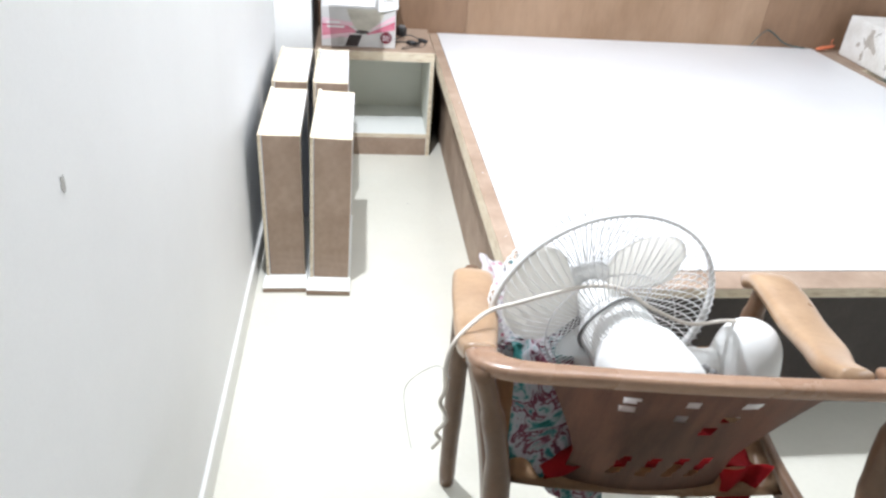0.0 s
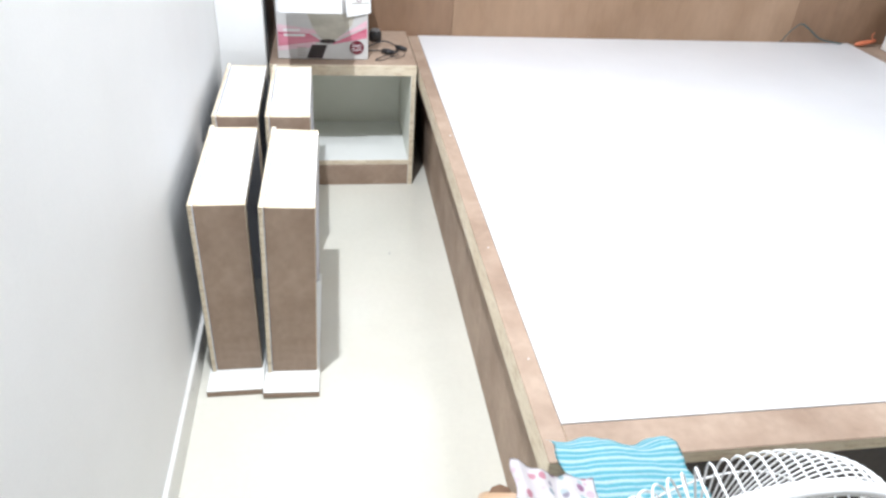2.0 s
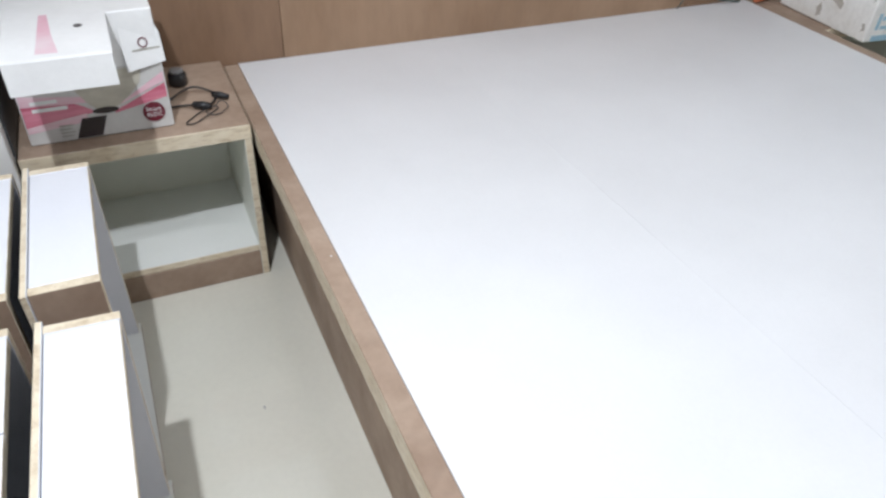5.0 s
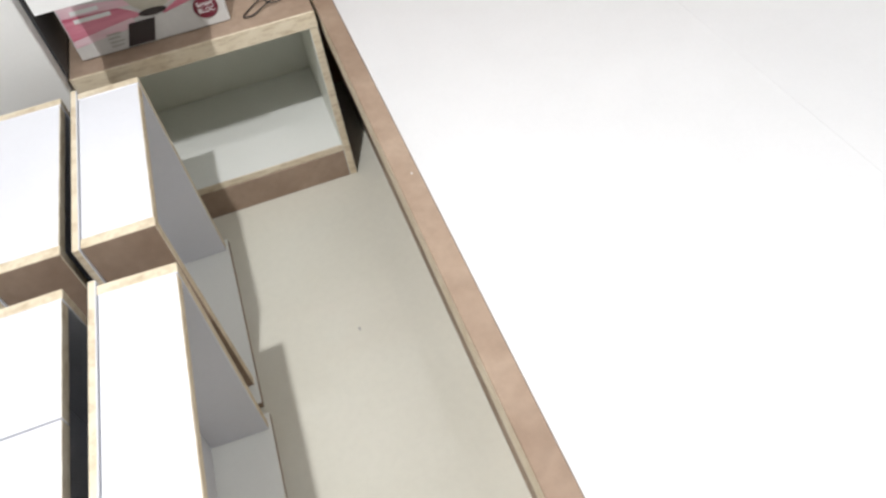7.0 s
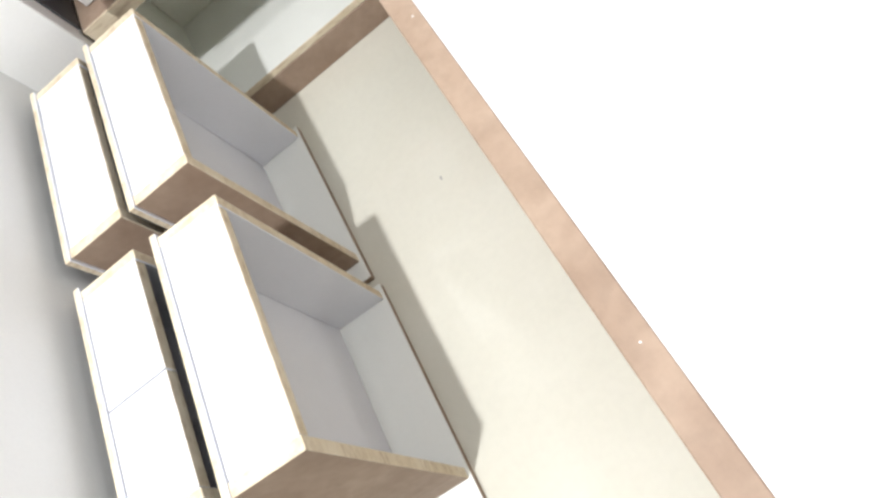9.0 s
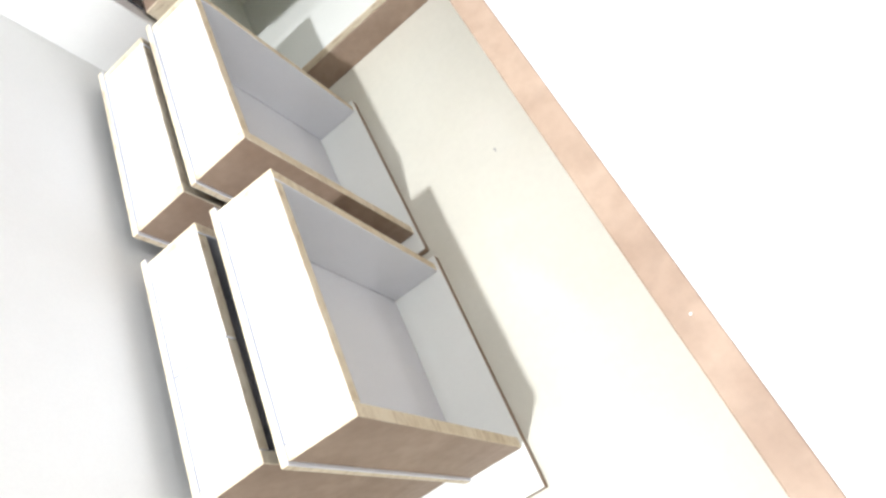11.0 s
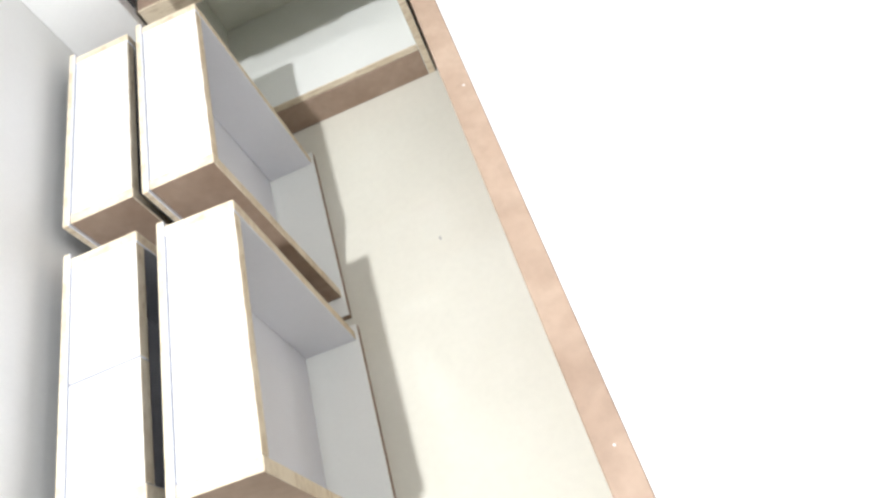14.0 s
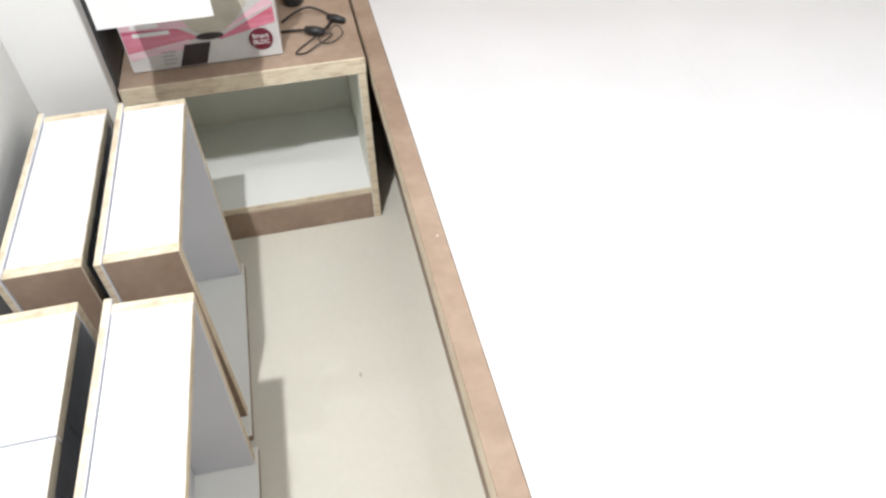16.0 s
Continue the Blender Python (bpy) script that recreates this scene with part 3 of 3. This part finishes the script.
cloth("floral_cloth", "folded white cotton cloth with red and mauve flowers", FLORAL, 0.656, 0.765, 0.92, 1.095,
      lambda u, v: 0.456 + 0.122 * min(1, v * 1.8) ** 0.8 * (1 - 0.35 * u) + 0.003 * math.sin(20 * u), 11.0, 0.010)
cloth("striped_towel", "teal and white striped towel over the seat front", TEAL, 0.735, 0.90, 0.985, 1.185,
      lambda u, v: 0.548 - 0.02 * v - 0.015 * u + over_edge(v, 0.8, 0.03), 15.0, 0.008)

# the end of the red cloth, hanging behind the seat
bm, grid = bmesh.new(), {}
for i in range(25):
    for j in range(31):
        u, v = i / 24, j / 30
        grid[i, j] = bm.verts.new((0.965 + 0.075 * u + 0.012 * math.sin(9 * v + 2 * u), 0.715 - 0.007 * math.sin(7 * u + 3 * v) - 0.012 * v, 0.452 - 0.23 * v * (1 - 0.25 * abs(u - 0.4)) + 0.004 * math.sin(8 * u)))
for i in range(24):
    for j in range(30):
        bm.faces.new([grid[q] for q in ((i, j), (i + 1, j), (i + 1, j + 1), (i, j + 1))])
bmesh.ops.solidify(bm, geom=bm.faces[:], thickness=0.004)
tagged(new("red_scarf", mesh_from("red_scarf", bm, RED, True)), "red cotton scarf hanging off the back of the seat", "clothes", "clothes heaped on the armchair")


# ---- the fan lying on the chair ----
def fan():
    c, r = FAN_AT, 0.178
    ob = thing("table_fan", "white table fan with wire cage resting on the armchair", "fan")
    turn = Matrix.Translation(c) @ pose(0, 0, 0, -87, 0, 4)  # local z runs along the fan's axis, away from the motor

    def at(x, y, z):
        return turn @ Vector((x, y, z))

    def ring(radius, z, thick, sides=10, flat=1.0, n=72):
        pts = [at(radius * math.cos(2 * math.pi * k / n), radius * math.sin(2 * math.pi * k / n), z) for k in range(n)]
        return tube(bmesh.new(), pts, thick, sides, True, flat)

    part("rim_band", lathe_ring(turn @ Matrix.Translation((0, 0, RIM_Z)), r, 0.0070), FANWHITE, ob, "white plastic band round the cage", True)
    for side, deep in ((1, 0.062), (-1, 0.036)):
        hub = lathe(bmesh.new(), [(0.047, RIM_Z + side * (deep + 0.004)), (0.047, RIM_Z + side * (deep + 0.010)), (0.03, RIM_Z + side * (deep + 0.014))], turn)
        bmesh.ops.recalc_face_normals(hub, faces=hub.faces[:])
        cage = part("front_cage" if side > 0 else "rear_cage", hub, FANWHITE, ob, "white wire cage", True)
        if side > 0:
            part("badge", lathe(bmesh.new(), [(0.044, RIM_Z + deep + 0.0035), (0.046, RIM_Z + deep + 0.0015), (0.030, RIM_Z + deep)], turn, 36), CARD, cage, "white disc at the middle of the cage", True)
        pts = []
        for s in range(10):
            f = s / 9
            rad, h = cage_at(r, side, deep, f)
            w = 0.12 * f * side
            pts.append((rad * math.cos(w), rad * math.sin(w), h))
        bar = mesh_from("wire", tube(bmesh.new(), pts, 0.0012 if side > 0 else 0.0008, 4), WIREWHITE, True)
        for k in range(80):
            w = new("wire", bar)
            w.matrix_basis = turn @ pose(0, 0, 0, 0, 0, 360 * k / 80)
            w.parent = cage
        for f in (0.78,):
            part("cage_ring", ring(*cage_at(r, side, deep, f), 0.0010, 6), WIREWHITE, cage, "", True)
    # three broad curved blades
    for k in range(3):
        bm, grid = bmesh.new(), {}
        for i in range(15):
            for j in range(11):
                u, v = i / 14, j / 10
                rad = 0.028 + 0.132 * u
                spread = 0.44 + 1.04 * math.sin(math.pi * min(1.0, 0.12 + 0.80 * u)) * (1.0 if u < 0.8 else 1 - ((u - 0.8) / 0.2) ** 2 * 0.55)
                a = 2 * math.pi * k / 3 + 1.1 + (v - 0.5) * spread + 0.25 * u
                grid[i, j] = bm.verts.new(at(rad * math.cos(a), rad * math.sin(a), 0.006 + (v - 0.5) * 0.045 * (0.5 + 0.5 * u)))
        for i in range(14):
            for j in range(10):
                bm.faces.new([grid[q] for q in ((i, j), (i + 1, j), (i + 1, j + 1), (i, j + 1))])
        bmesh.ops.solidify(bm, geom=bm.faces[:], thickness=0.002)
        part("blade", bm, BLADE, ob, "", True)
    part("hub", lathe(bmesh.new(), [(0.030, -0.03), (0.034, -0.02), (0.034, 0.02), (0.026, 0.034), (0.012, 0.038)], turn), FANWHITE, ob, "white blade hub", True)
    axle = Matrix.Translation(c) @ pose(0, 0, 0, -87.5, 0, 9)
    prof = [(0.034, -0.040), (0.050, -0.044), (0.0535, -0.054), (0.0545, -0.100), (0.0565, -0.112), (0.0635, -0.124), (0.0665, -0.138), (0.0675, -0.190), (0.063, -0.212), (0.048, -0.226), (0.02, -0.232)]
    motor = part("motor_housing", lathe(bmesh.new(), [(p.x, p.z) for p in spline([(x, 0, z) for x, z in prof], 3)], axle, 44), FANWHITE, ob, "white ribbed motor housing", True)
    trim = [axle @ Vector((0.0555 * math.cos(2 * math.pi * k / 48), 0.0555 * math.sin(2 * math.pi * k / 48), -0.056 - 0.006 * math.sin(4 * math.pi * k / 48))) for k in range(48)]
    part("trim_ring", tube(bmesh.new(), trim, 0.0020, 6, True), GREYPLASTIC, motor, "thin grey ring", True)
    for k in range(30):
        a = math.pi * (0.02 + 1.0 * k / 29)
        bm = tube(bmesh.new(), [axle @ Vector((0.054 * math.cos(a), -0.054 * math.sin(a), -0.060)), axle @ Vector((0.0555 * math.cos(a), -0.0555 * math.sin(a), -0.104))], 0.0011, 5)
        part("cooling_rib", bm, FANWHITE, motor)
    # neck and rounded base, lying to the side of the motor
    bx = Vector(BASE_AT)
    bmn = tube(bmesh.new(), spline([at(0.045, 0.055, -0.12), Vector((0.93, 0.835, 0.540)), bx + Vector((-0.055, 0.0, -0.012)), bx], 6), [0.030] * 10 + [0.026] * 20, 12)
    neck = part("neck", bmn, FANWHITE, ob, "white tilting neck", True)
    for d in ((0.0, 0.0), (0.016, -0.010)):
        part("screw", lathe(bmesh.new(), [(0.0075, 0), (0.0075, 0.004), (0.004, 0.006)], look((0.955 + d[0], 0.806, 0.562 + d[1]), (0.94, 1.2, 0.30)), 12), GREYPLASTIC, neck, "dark screw")
    prof = [(p.x, p.z) for p in spline([(0.044, 0, -0.085), (0.052, 0, -0.075), (0.056, 0, -0.04), (0.055, 0, -0.005), (0.048, 0, 0.030), (0.034, 0, 0.052), (0.016, 0, 0.062), (0.003, 0, 0.064)], 5)]
    part("base", lathe(bmesh.new(), prof, Matrix.Translation(bx) @ pose(0, 0, 0, -14, 8, 0), 56), FANWHITE, ob, "white rounded base", True)
    cable = [(1.035, 0.885, 0.590), (1.001, 0.872, 0.600), (0.960, 0.863, 0.602), (0.928, 0.859, 0.610), (0.868, 0.855, 0.642), (0.827, 0.862, 0.667), (0.773, 0.856, 0.678), (0.713, 0.842, 0.674), (0.671, 0.842, 0.660), (0.630, 0.832, 0.655), (0.600, 0.808, 0.652), (0.571, 0.780, 0.640), (0.562, 0.776, 0.600), (0.567, 0.790, 0.548), (0.562, 0.796, 0.518), (0.573, 0.794, 0.486), (0.562, 0.808, 0.445), (0.571, 0.822, 0.415), (0.562, 0.830, 0.388)]
    part("power_cord", tube(bmesh.new(), spline(cable, 6), 0.0032, 7), CABLE, ob, "cream power cord hanging over the armrest", True)
    part("bare_wire", tube(bmesh.new(), spline([(0.574, 0.800, 0.560), (0.56, 0.86, 0.53), (0.522, 0.90, 0.455), (0.525, 0.905, 0.38), (0.538, 0.91, 0.30)], 6), 0.0006, 5), GREYPLASTIC, ob, "thin grey wire", True)
    return ob


def cage_at(r, side, deep, f):
    """Radius and height of a cage wire, f running from the rim to the middle: a drum with a rounded shoulder."""
    a = f * math.pi / 2
    q = 0.62 if side > 0 else 0.8
    return 0.045 + (r - 0.045) * max(0.0, math.cos(a)) ** q, RIM_Z + side * (0.004 + deep * math.sin(a) ** q)


def lathe_ring(turn, r, half):
    """A flat band with rounded edges at radius r about the local z axis."""
    bm = bmesh.new()
    sides, prof = 96, [(r - 0.002, -half), (r + 0.002, -half), (r + 0.0035, -half * 0.5), (r + 0.0035, half * 0.5), (r + 0.002, half), (r - 0.002, half)]
    rings = [[bm.verts.new(turn @ Vector((q * math.cos(2 * math.pi * k / sides), q * math.sin(2 * math.pi * k / sides), h))) for k in range(sides)] for q, h in prof]
    for i in range(len(prof)):
        a, b = rings[i], rings[(i + 1) % len(prof)]
        for k in range(sides):
            bm.faces.new((a[k], a[(k + 1) % sides], b[(k + 1) % sides], b[k]))
    bmesh.ops.recalc_face_normals(bm, faces=bm.faces[:])
    return bm


RIM_Z = -0.016
FAN_AT, BASE_AT = (0.817, 0.915, 0.600), (1.055, 0.862, 0.535)
fan()


# ---- cartons ----
def flat(points, y, thick=0.0006):
    """A thin printed shape on a face that looks to -y, from (x, z) pairs."""
    return prism([(x, y, z) for x, z in points], (0, -thick, 0))


def wave_band(x0, x1, low, high, n=24):
    up = [(x0 + (x1 - x0) * k / n, high(k / n)) for k in range(n + 1)]
    dn = [(x0 + (x1 - x0) * k / n, low(k / n)) for k in range(n + 1)]
    return dn + up[::-1]


def disc(cx, cz, rx, rz, n=28):
    return [(cx + rx * math.cos(2 * math.pi * k / n), cz + rz * math.sin(2 * math.pi * k / n)) for k in range(n)]


def lettering(body, size, x, y, z, material, parent, name="lettering"):
    cu = bpy.data.curves.new(name, "FONT")
    cu.body, cu.size, cu.extrude, cu.align_x, cu.align_y = body, size, 0.0002, "CENTER", "CENTER"
    ob = new(name, cu)
    me = bpy.data.meshes.new_from_object(ob.evaluated_get(bpy.context.evaluated_depsgraph_get()))
    bpy.data.objects.remove(ob)
    me.materials.append(material)
    ob = new(name, me)
    ob.matrix_basis = pose(x, y, z, 90, 0, 0)
    ob.parent = parent
    return ob


def fan_carton():
    """An opened carton with a pink printed front, its lid flap pulled forward."""
    x0, x1, y0, y1, z0, z1 = 0.310, 0.597, 2.863, 3.05, 0.437, 0.700
    ob = thing("printed_carton", "opened white carton with pink printed front on bedside unit", "box")
    part("body", bm_box(x0, x1, y0, y1, z0, z1, 0.002), CARD, ob, "white printed cardboard body")
    f = y0 - 0.0007
    part("print_panel", flat([(x0 + 0.002, z0 + 0.002), (x1 - 0.002, z0 + 0.002), (x1 - 0.002, z0 + 0.150), (x0 + 0.002, z0 + 0.150)], f), PRINTLIGHT, ob, "pale grey printed panel")
    f -= 0.0008
    part("print_wave", flat(wave_band(x0 + 0.003, x0 + 0.135, lambda u: z0 + 0.036 + 0.022 * u, lambda u: z0 + 0.090 + 0.012 * math.sin(3 * u) - 0.030 * u * u), f), PINK, ob, "pink printed wave")
    part("print_wave", flat(wave_band(x0 + 0.003, x0 + 0.155, lambda u: z0 + 0.088 - 0.008 * u, lambda u: z0 + 0.112 - 0.022 * u), f - 0.0003), PALEPINK, ob, "pale pink printed wave")
    part("print_wave", flat(wave_band(x0 + 0.003, x0 + 0.12, lambda u: z0 + 0.028 + 0.012 * u, lambda u: z0 + 0.042 + 0.016 * u), f - 0.0003), PALEPINK, ob, "pale pink printed wave")
    part("print_wave", flat(wave_band(x0 + 0.175, x1 - 0.003, lambda u: z0 + 0.050 + 0.022 * u, lambda u: z0 + 0.054 + 0.050 * u), f), PINK, ob, "pink printed wave")
    part("print_wave", flat(wave_band(x0 + 0.19, x1 - 0.003, lambda u: z0 + 0.068 + 0.040 * u, lambda u: z0 + 0.071 + 0.058 * u), f - 0.0003), PALEPINK, ob, "pale pink printed wave")
    bowl = [(x0 + 0.098, z0 + 0.146), (x0 + 0.112, z0 + 0.105), (x0 + 0.128, z0 + 0.078), (x0 + 0.145, z0 + 0.062), (x0 + 0.17, z0 + 0.060), (x0 + 0.19, z0 + 0.070), (x0 + 0.212, z0 + 0.088), (x0 + 0.235, z0 + 0.112), (x0 + 0.245, z0 + 0.146)]
    part("print_picture", flat(bowl, f - 0.0008), PRINTMOTOR, ob, "beige printed picture of a fan motor")
    part("print_picture", flat(disc(x0 + 0.158, z0 + 0.060, 0.026, 0.007), f - 0.0014), PRINTBLACK, ob, "dark printed oval")
    part("print_patch", flat([(x0 + 0.090, z0 + 0.004), (x0 + 0.140, z0 + 0.004), (x0 + 0.157, z0 + 0.048), (x0 + 0.108, z0 + 0.048)], f - 0.0008), PRINTBLACK, ob, "dark brown printed patch")
    part("print_badge", flat(disc(x1 - 0.036, z0 + 0.041, 0.0228, 0.0228), f - 0.0016), MAROON, ob, "maroon round badge")
    lettering("Smart", 0.0132, x1 - 0.036, f - 0.0026, z0 + 0.0475, CARD, ob)
    lettering("BLDC", 0.0132, x1 - 0.036, f - 0.0026, z0 + 0.0345, CARD, ob)
    for k, (w, z) in enumerate(((0.050, 0.094), (0.066, 0.078))):
        part("print_bar", flat([(x0 + 0.022, z0 + z - 0.004), (x0 + 0.022 + w, z0 + z - 0.004), (x0 + 0.022 + w, z0 + z + 0.004), (x0 + 0.022, z0 + z + 0.004)], f - 0.0018), CARD, ob, "white printed bar")
    for k in range(4):
        part("print_bar", flat([(x0 + 0.062, z0 + 0.012 + 0.008 * k), (x0 + 0.085 + 0.004 * (k % 2), z0 + 0.012 + 0.008 * k), (x0 + 0.085 + 0.004 * (k % 2), z0 + 0.0145 + 0.008 * k), (x0 + 0.062, z0 + 0.0145 + 0.008 * k)], f - 0.0012), PRINTGREY, ob, "small grey printed bar")
    # lid flap, pulled forward with its tuck lip hanging
    lid = part("lid_flap", bm_box(x0 + 0.024, 0.512, 2.650, y0 + 0.004, z1 + 0.001, z1 + 0.004, 0.0008), CARD, ob, "white lid flap standing forward")
    part("tuck_lip", bm_box(x0 + 0.026, 0.511, 2.646, 2.6495, 0.643, z1 + 0.003, 0.0008), CARD, lid, "white tuck lip")
    bm = prism([(x0 + 0.080, 2.672, z1 + 0.0043), (x0 + 0.116, 2.670, z1 + 0.0043), (x0 + 0.106, 2.76, z1 + 0.0043), (x0 + 0.100, 2.864, z1 + 0.0043), (x0 + 0.086, 2.864, z1 + 0.0043)], (0, 0, 0.0004))
    part("print_streak", bm, PALEPINK, lid, "pale pink streak")
    part("hole", lathe(bmesh.new(), [(0.008, 0), (0.008, 0.0006)], Matrix.Translation((x0 + 0.152, 2.792, z1 + 0.0042)), 16), PRINTBLACK, lid, "small black hole")
    # side flap, leaning out past the front corner
    m = Matrix.Translation((0.568, 2.853, 0.576)) @ pose(0, 0, 0, -8, 0, 4)
    out = m.to_3x3() @ Vector((0, -1, 0))
    bm = prism([m @ Vector(p) for p in ((-0.040, 0, 0), (0.038, 0, 0.014), (0.036, 0, 0.075), (0.022, 0, 0.115), (-0.040, 0, 0.115))], -0.003 * out)
    flap = part("side_flap", bm, CARD, ob, "white side flap with a red ring mark")
    bm = tube(bmesh.new(), [m @ Vector((0.001 + 0.0085 * math.cos(a), -0.0012, 0.057 + 0.0095 * math.sin(a))) for a in np.linspace(0, 2 * math.pi, 24)[:-1]], 0.0014, 5, True)
    part("print_ring", bm, MAROON, flap, "red ring mark")
    bm = prism([m @ Vector(p) for p in ((-0.022, -0.0004, 0.040), (0.032, -0.0004, 0.042), (0.032, -0.0004, 0.046), (-0.022, -0.0004, 0.044))], 0.0005 * out)
    part("print_bar", bm, PRINTGREY, flap, "grey printed bar")
    return ob


fan_carton()


def white_carton():
    """The scuffed white carton on the far bedside unit, set a little askew."""
    ob = thing("white_carton", "scuffed white carton with torn patches and pale blue print", "box", at=(2.648, 2.745, 0.4207), turn=-4)
    w, d, h = 0.40, 0.375, 0.176
    part("body", bm_box(0, w, 0, d, 0, h, 0.004), DIRTYCARD, ob, "white scuffed cardboard body")

    def patch(points, material, name, label):
        rough = []
        for (ya, za), (yb, zb) in zip(points, points[1:] + points[:1]):
            for k in range(5):
                f = k / 5
                y, z = ya + (yb - ya) * f, za + (zb - za) * f
                rough.append((-0.0003, y + 0.006 * noise.noise((y * 90, z * 90, 1.0)), z + 0.012 + 0.006 * noise.noise((y * 90, z * 90, 7.0))))
        bm = prism(rough, (-0.0007, 0, 0))
        part(name, bm, material, ob, label)

    patch([(0.165, 0.148), (0.190, 0.146), (0.200, 0.118), (0.215, 0.085), (0.195, 0.060), (0.180, 0.075), (0.150, 0.066), (0.120, 0.052), (0.118, 0.072), (0.150, 0.100), (0.165, 0.120)], BROWNCARD, "torn_patch", "torn grey-brown patch")
    patch([(0.235, 0.060), (0.262, 0.052), (0.262, 0.070), (0.245, 0.076)], BROWNCARD, "torn_patch", "torn grey-brown patch")
    patch([(0.19, 0.012), (0.205, 0.002), (0.215, 0.030), (0.200, 0.052)], BROWNCARD, "torn_patch", "torn grey-brown patch")
    patch([(0.225, 0.105), (0.232, 0.100), (0.205, 0.070), (0.200, 0.074)], PRINTGREY, "crease", "dark crease")
    patch([(0.150, 0.125), (0.156, 0.128), (0.118, 0.150), (0.114, 0.147)], PRINTGREY, "crease", "dark crease")
    patch([(0.010, 0.115), (0.016, 0.112), (0.014, 0.136), (0.010, 0.134)], PRINTGREY, "print_mark", "small grey mark")
    patch([(0.012, 0.022), (0.022, 0.018), (0.022, 0.042), (0.013, 0.044)], PRINTGREY, "print_mark", "small grey mark")
    # bars for print that cannot be read, on the face toward the bed's foot
    for a, b, c, e in ((0.030, 0.022, 0.070, 0.018), (0.030, 0.060, 0.012, 0.050), (0.048, 0.088, 0.060, 0.012), (0.050, 0.060, 0.030, 0.010), (0.078, 0.056, 0.010, 0.050), (0.096, 0.056, 0.028, 0.034), (0.132, 0.056, 0.028, 0.034)):
        part("print_bar", bm_box(a, a + c, -0.0012, -0.0002, b - 0.02, b - 0.02 + e, 0), BLUEPRINT, ob, "pale blue printed bar")
    return ob


white_carton()

# ---- small things on the bedside units and at the bed head ----
cord = thing("charging_cord", "black cord with a small plug coiled on the bedside unit", "cable")
Z = 0.4405
part("cord", tube(bmesh.new(), spline([(0.603, 2.985, Z), (0.630, 3.004, Z + 0.006), (0.662, 3.012, Z + 0.012), (0.694, 2.994, Z + 0.006), (0.706, 2.965, Z + 0.004), (0.690, 2.935, Z), (0.672, 2.915, Z + 0.004)], 8), 0.0026, 7), BLACK, cord, "", True)
part("cord", tube(bmesh.new(), spline([(0.600, 2.945, Z), (0.630, 2.938, Z + 0.003), (0.662, 2.925, Z + 0.006)], 8), 0.0026, 7), BLACK, cord, "", True)
part("cord", tube(bmesh.new(), spline([(0.672, 2.905, Z + 0.004), (0.645, 2.885, Z), (0.622, 2.856, Z - 0.001), (0.640, 2.850, Z), (0.664, 2.868, Z + 0.002), (0.690, 2.888, Z + 0.004), (0.700, 2.905, Z + 0.004), (0.676, 2.912, Z + 0.006)], 8), 0.0015, 7), BLACK, cord, "", True)
part("cord", tube(bmesh.new(), spline([(0.690, 2.905, Z + 0.005), (0.712, 2.925, Z + 0.010), (0.722, 2.902, Z + 0.004), (0.700, 2.878, Z + 0.001), (0.680, 2.872, Z + 0.004), (0.672, 2.890, Z + 0.007), (0.700, 2.942, Z + 0.006)], 8), 0.0013, 6), BLACK, cord, "", True)
part("plug", tube(bmesh.new(), [(0.700, 2.972, Z + 0.006), (0.715, 2.962, Z + 0.006), (0.732, 2.949, Z + 0.005)], [0.0075, 0.0085, 0.006], 8), BLACK, cord, "black moulded plug", True)
part("plug", tube(bmesh.new(), [(0.650, 2.930, Z + 0.006), (0.668, 2.918, Z + 0.007), (0.686, 2.912, Z + 0.006)], [0.008, 0.0105, 0.007], 8), BLACK, cord, "black moulded joint", True)

jar = thing("power_adapter", "round black power adapter with a grey top", "adapter", at=(0.634, 3.072, 0.4365))
part("body", lathe(bmesh.new(), [(0.019, 0), (0.022, 0.003), (0.022, 0.026), (0.019, 0.032)]), BLACK, jar, "", True)
part("cap", lathe(bmesh.new(), [(0.016, 0.0325), (0.016, 0.038), (0.012, 0.040)]), GREYPLASTIC, jar, "grey cap", True)

wire = thing("loose_cable", "dark teal cable arching up at the bed head", "cable")
part("cord", tube(bmesh.new(), spline([(2.262, 3.172, 0.425), (2.285, 3.165, 0.470), (2.318, 3.160, 0.502), (2.36, 3.160, 0.485), (2.41, 3.160, 0.452), (2.46, 3.165, 0.436), (2.53, 3.165, 0.427)], 8), [0.0020] * 16 + [0.0032] * 40, 7), TEALWIRE, wire, "", True)
clip = thing("wire_connector", "orange plastic wire connector beside the white carton", "connector")
part("body", tube(bmesh.new(), [(2.575, 3.140, 0.433), (2.60, 3.143, 0.436), (2.635, 3.146, 0.441), (2.665, 3.150, 0.446)], [0.007, 0.010, 0.009, 0.006], 8), ORANGE, clip, "", True)
part("lead", tube(bmesh.new(), spline([(2.655, 3.150, 0.444), (2.65, 3.158, 0.462), (2.66, 3.165, 0.474)], 6), 0.0018, 6), ORANGE, clip, "", True)

# a fleck of dirt on the floor
bm = prism([(0.637 + 0.0025 * (1 + 0.4 * math.sin(5 * a)) * math.cos(a), 2.373 + 0.0055 * math.sin(a), 0.0003) for a in np.linspace(0, 2 * math.pi, 12)[:-1]], (0, 0, 0.0004))
structure("floor_fleck", bm, SMUDGE, "small grey fleck of dirt on the floor", "dirt")
